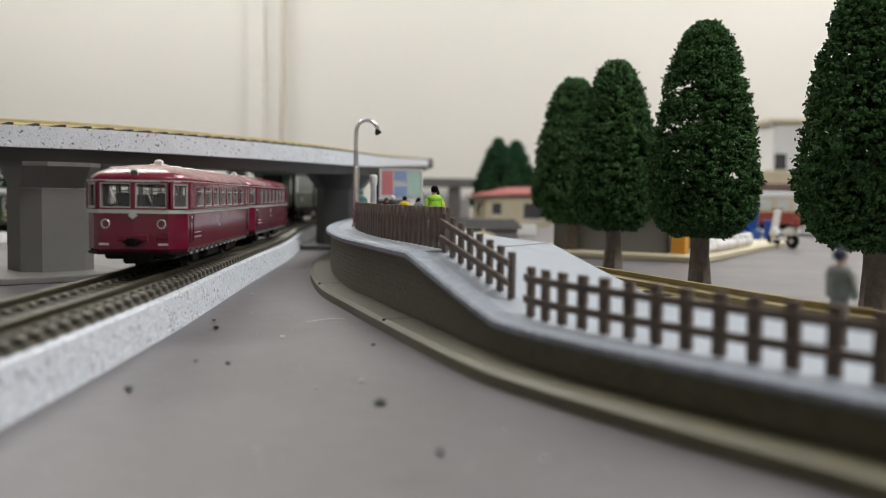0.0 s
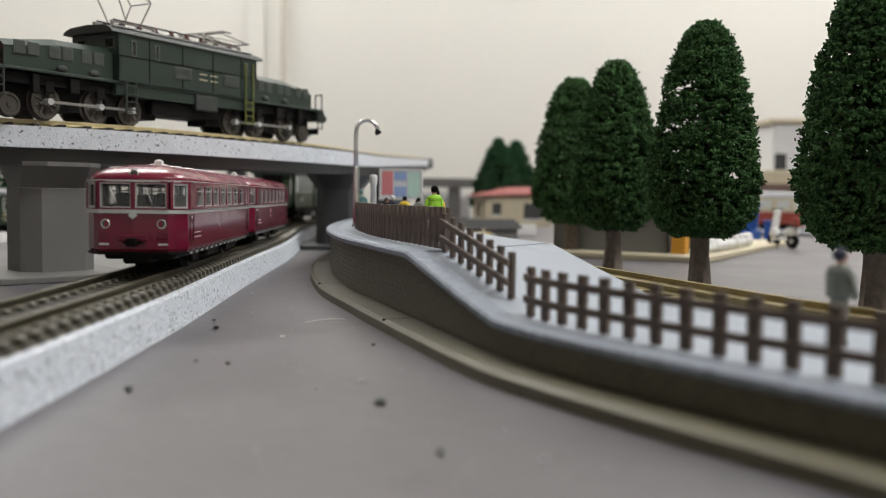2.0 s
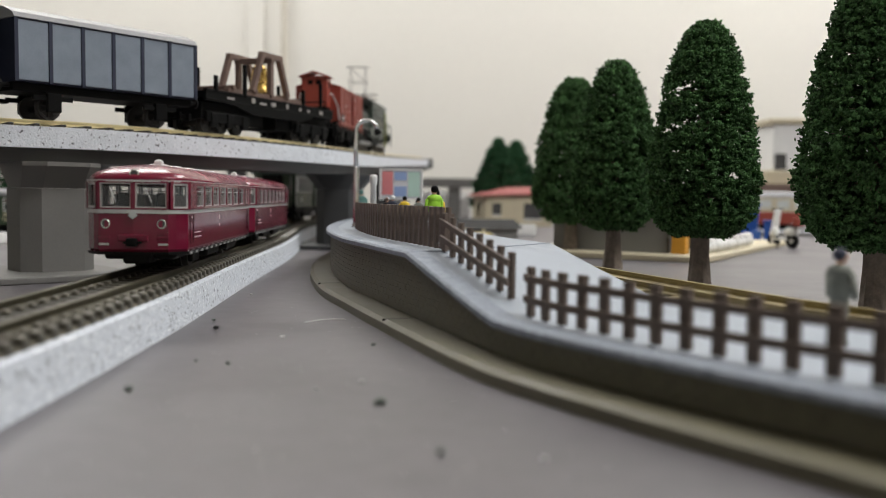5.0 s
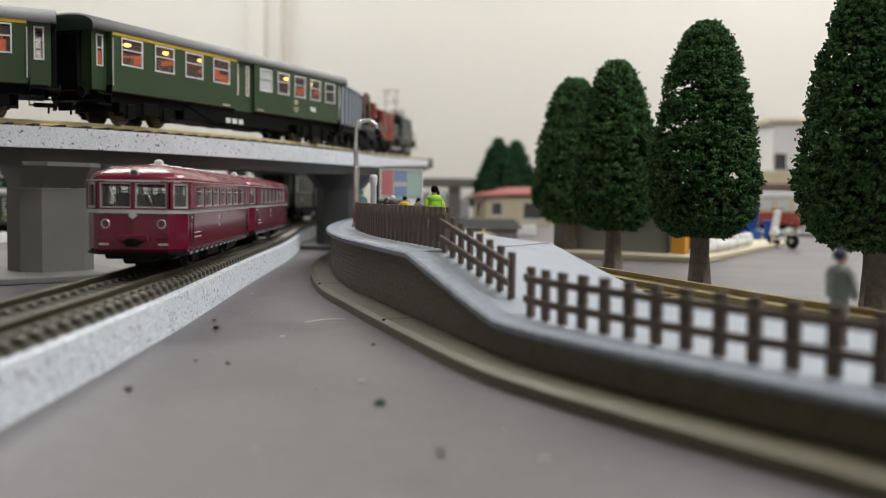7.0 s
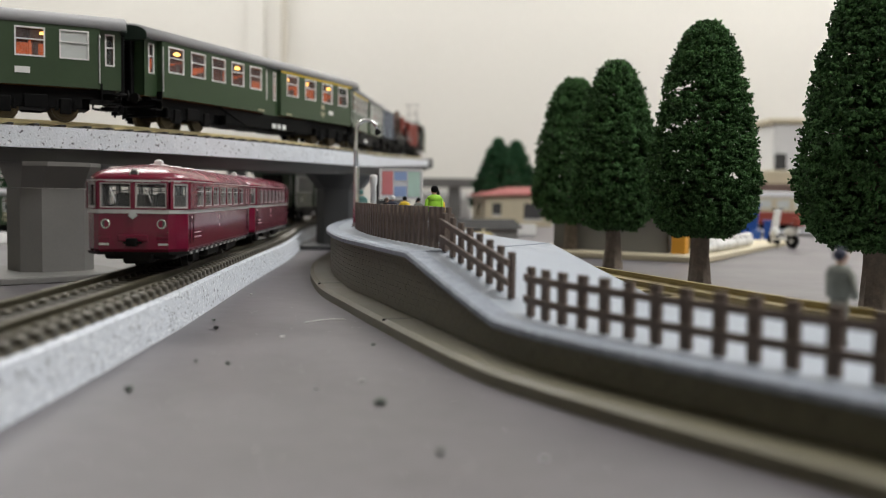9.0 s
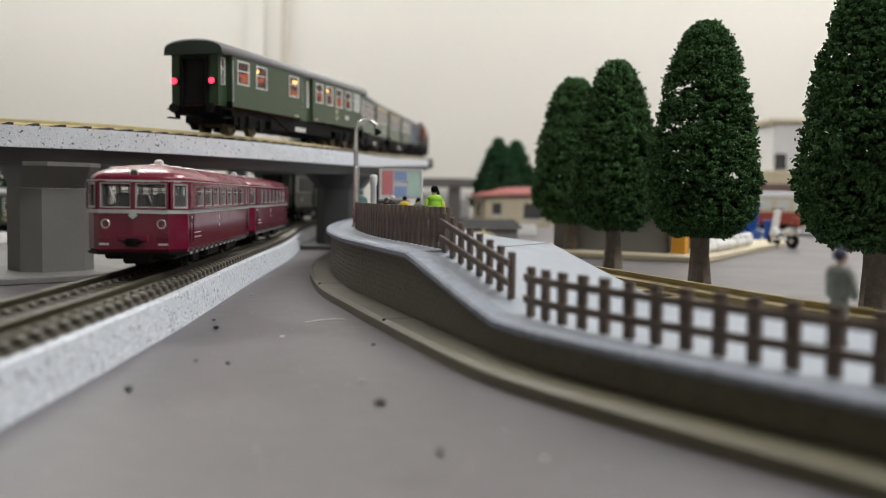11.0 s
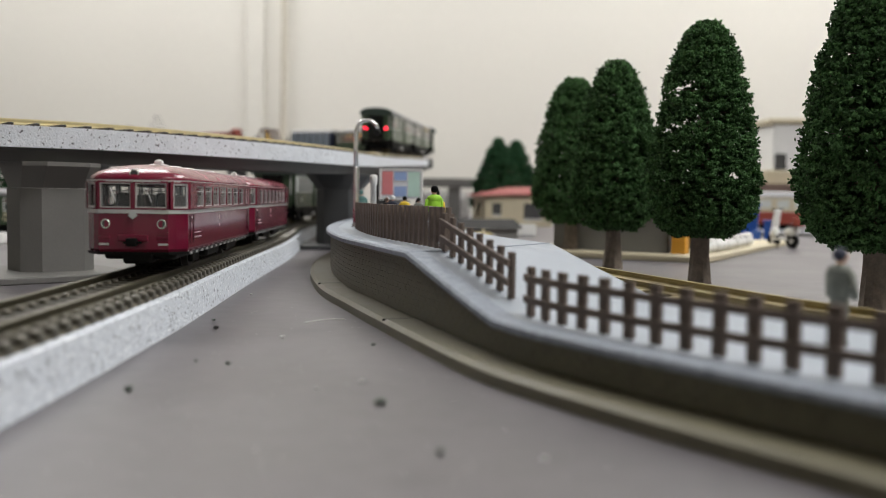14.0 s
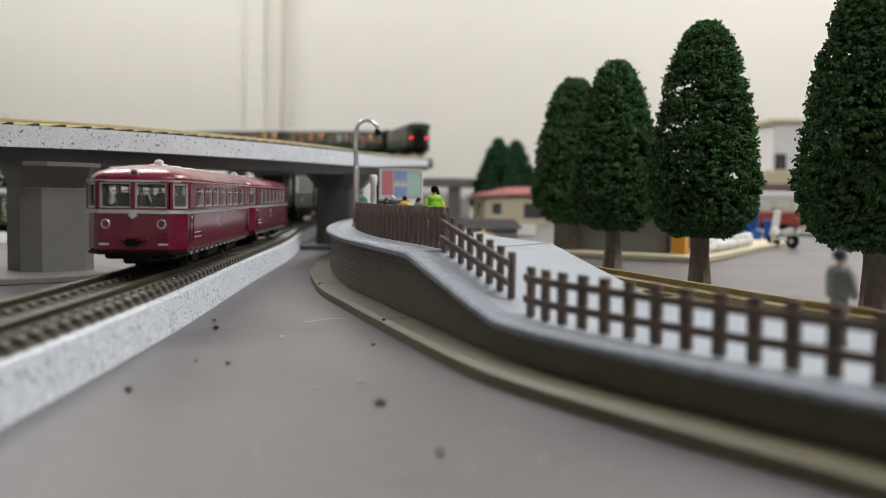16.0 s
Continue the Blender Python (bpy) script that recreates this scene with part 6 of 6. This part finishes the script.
loft(bm, [[(x, y, z) for y, z in ((-0.018, 0.044), (-0.014, 0.050), (0, 0.053), (0.014, 0.050), (0.018, 0.044))] for x in (-0.141, 0.141)])
part("roof", bm, M["greyroof"], far_car)
for i in range(10):
    part("window", boxed(-0.128 + 0.026 * i, -0.110 + 0.026 * i, -0.0166, -0.0162, 0.028, 0.040), M["frost"], far_car)
bm = bmesh.new()
for x in (-0.1, 0.1):
    bx(bm, x - 0.02, x + 0.02, -0.012, 0.012, -0.004, 0.0045)
part("bogies", bm, M["black"], far_car)

hut = thing("white_building", "tall white flat-roofed building with cream base", "building", m=pose(0.79, 1.92, 0, 0, 0, 0))
part("base", boxed(-0.13, 0.13, -0.06, 0.06, 0.0, 0.105, bevel=0.002), M["cream"], hut)
part("upper_wall", boxed(-0.115, 0.13, -0.055, 0.06, 0.106, 0.200, bevel=0.002), M["white"], hut)
part("roof", boxed(-0.125, 0.135, -0.062, 0.066, 0.201, 0.212, bevel=0.002), M["cream"], hut)
part("window", boxed(-0.112, -0.088, -0.0565, -0.0545, 0.108, 0.140), M["lens"], hut)
part("ledge", boxed(-0.16, 0.16, -0.075, 0.06, 0.058, 0.078, bevel=0.001), M["wood"], hut)

road = tagged(part("road", boxed(-0.10, 0.55, -0.05, 0.05, 0.0, 0.003), M["ramp"]), "pale grey road strip at the far side", "road", kind="structure")
road.matrix_basis = pose(0.48, 1.16, 0, 0, 0, -3)
kerb = thing("kerb", "dark low kerb along the pale road", "kerb")
part("kerb_stone", boxed(0.36, 1.0, 1.085, 1.098, 0.0, 0.005, bevel=0.0006), M["grey_wall"], kerb)

# ---- far grey bridge, white cartons and dark stock ----
bridge = thing("far_bridge", "grey girder bridge far behind the platform", "bridge")
part("girder", boxed(-0.10, 0.20, 1.74, 1.79, 0.060, 0.078, bevel=0.001), M["concrete"], bridge)
for x in (-0.08, 0.02, 0.16):
    part("leg", boxed(x - 0.012, x + 0.012, 1.75, 1.78, 0.0, 0.0598), M["concrete"], bridge)
for x, y, w, h, key, lab in ((0.0, 1.86, 0.10, 0.052, "white", "plain white cardboard box behind the bridge"), (0.086, 1.00, 0.030, 0.012, "white", "low white cardboard box beside the house"),
                             (-0.372, 0.715, 0.05, 0.008, "white", "low white cardboard box behind the pier")):
    c = thing("carton", lab, "box", "white boxes", pose(x, y, 0, 0, 0, 8))
    part("carton_body", boxed(-w / 2, w / 2, -w * 0.3, w * 0.3, 0, h, bevel=0.0012), M[key], c)
    part("flap", boxed(-w / 2, w / 2, -w * 0.3, 0.0, h + 0.0001, h + 0.0012), M[key], c)
shed = thing("engine_shed", "dark grey low shed with sloping roof", "shed", m=pose(0.018, 0.93, 0, 0, 0, 20))
part("wall", boxed(-0.045, 0.055, -0.02, 0.02, 0.0, 0.010), M["grey_wall"], shed)
bm = bmesh.new()
loft(bm, [[(x, -0.024, 0.0101), (x, 0.024, 0.0101), (x, 0.0, 0.0195)] for x in (-0.05, 0.06)])
part("roof", bm, M["soot"], shed)
dark = copy_thing(parked, pose(-0.425, 0.79, 0.0, 0, 0, 6))
dark.name = "stored_coach"
tagged(dark, "dark green coach stored behind the viaduct pier")
dark.scale = (0.84, 0.84, 0.84)
bush = tree(-0.413, 0.87, 0.066, 0.018, 31, 1500, 0.0022, M["far_foliage"], "small dark green model tree behind the pier", 0.002, 0.010, "small trees")
cone = thing("traffic_cone", "orange and white toy traffic cone", "traffic cone", m=pose(-0.342, 0.735, 0))
cone.scale = (0.6, 0.6, 0.6)
for k, (r0, r1, z0, z1, key) in enumerate(((0.0055, 0.0040, 0.0012, 0.008, "poster_red"), (0.0040, 0.0025, 0.0081, 0.014, "white"), (0.0025, 0.0010, 0.0141, 0.020, "poster_red"))):
    bm = bmesh.new()
    lathe(bm, [(r0, z0), (r1, z1)], 14)
    part("ring", bm, M[key], cone)
part("foot", boxed(-0.007, 0.007, -0.007, 0.007, 0, 0.0011), M["poster_red"], cone)

# ---- crumbs and flecks on the board ----
rngc = random.Random(7)
for x, y, r, key in ((-0.0652, 0.1875, 0.0011, "crumb"), (-0.0122, 0.1788, 0.0011, "crumb"), (-0.0694, 0.2763, 0.0010, "soot"), (-0.0522, 0.2193, 0.0006, "crumb"), (-0.0001, 0.1440, 0.0009, "crumb"), (-0.0464, 0.2616, 0.0007, "fleck"), (-0.0792, 0.3734, 0.0006, "fleck"), (-0.0191, 0.2499, 0.0006, "crumb"), (0.0167, 0.1417, 0.0007, "fleck"), (-0.0608, 0.2224, 0.0005, "crumb"), (-0.0750, 0.2949, 0.0006, "crumb"), (-0.0178, 0.2006, 0.0005, "fleck"), (-0.0267, 0.1917, 0.0004, "fleck"),
                     (0.075, 0.600, 0.0038, "sun_yellow")):
    bm = bmesh.new()
    for k in range(4):
        ball(bm, (rngc.uniform(-r, r) * 0.6, rngc.uniform(-r, r) * 0.6, r * 0.55), r * rngc.uniform(0.5, 0.8), r * rngc.uniform(0.5, 0.8), r * 0.55, 1)
    ob = tagged(part("crumb", bm, M[key]), {"crumb": "dark green foam crumb fallen on the baseboard", "soot": "dark speck of scenery on the baseboard", "fleck": "white fleck of dust on the baseboard", "sun_yellow": "pale yellow scenery lump behind the platform"}[key], "crumb", "scattered crumbs")
    ob.matrix_basis = pose(x, y, 0)
hair = bmesh.new()
tube(hair, [(-0.0445, 0.2925, 0.0002), (-0.0400, 0.2990, 0.0003), (-0.0360, 0.3020, 0.0002), (-0.0325, 0.3015, 0.0002)], 0.00016, 5)
tagged(part("fibre", hair, M["fleck"]), "thin white fibre lying on the baseboard", "fibre")

dv, df = [], []
for i in range(260):
    x, y, r = rngc.uniform(-0.07, 0.03), 0.13 + 0.30 * rngc.random() ** 1.4, rngc.uniform(0.00006, 0.00022)
    if x > 0.03 - (y - 0.13) * 0.33 or x < -0.062 - (y - 0.15) * 0.05:
        continue
    k, n = len(dv), 5
    dv += [(x + r * math.cos(2 * math.pi * j / n) * rngc.uniform(0.6, 1.3), y + r * math.sin(2 * math.pi * j / n) * rngc.uniform(0.6, 1.3), 0.00003) for j in range(n)] + [(x, y, 0.00003 + r * 0.7)]
    df += [(k + j, k + (j + 1) % n, k + n) for j in range(n)]
dme = bpy.data.meshes.new("dust")
dme.from_pydata(dv, [], df)
dme.materials.append(M["fleck"])
tagged(new("dust", dme), "fine pale dust specks on the baseboard", "dust", kind="stuff")


def train_pose(s, half, back):
    """Pose of a vehicle whose middle is at length s of the upper line."""
    a, b = HIGH_LINE.at(s + half), HIGH_LINE.at(s - half)
    za, zb = climb(s + half), climb(s - half)
    d, c = a - b, (a + b) / 2
    m = pose(c.x, c.y, HIGH_Z + (za + zb) / 2, 0, -math.degrees(math.atan2(za - zb, d.length)), 0)
    m = Matrix.Translation(m.translation) @ Matrix.Rotation(math.atan2(d.y, d.x), 4, "Z") @ Matrix.Rotation(-math.atan2(za - zb, d.length), 4, "Y")
    return m @ pose(0, 0, 0, 0, 0, 180) if back else m


def motions():
    times = [0.25 * i for i in range(65)]
    spin = [i / 30 for i in range(0, 481)]
    for ob, mid, half, back in TRAIN:
        walk(ob, [(t, train_pose(S_HEAD + run(t) - mid, half, back)) for t in times])
        for w in [c for c in ob.children if c.name.startswith("wheelset")]:
            x, r = w["spot"], w["size"]
            turn = (-1 if back else 1) / r
            walk(w, [(t, pose(x, 0, r) @ Matrix.Rotation(turn * run(t), 4, "Y")) for t in spin])


motions()
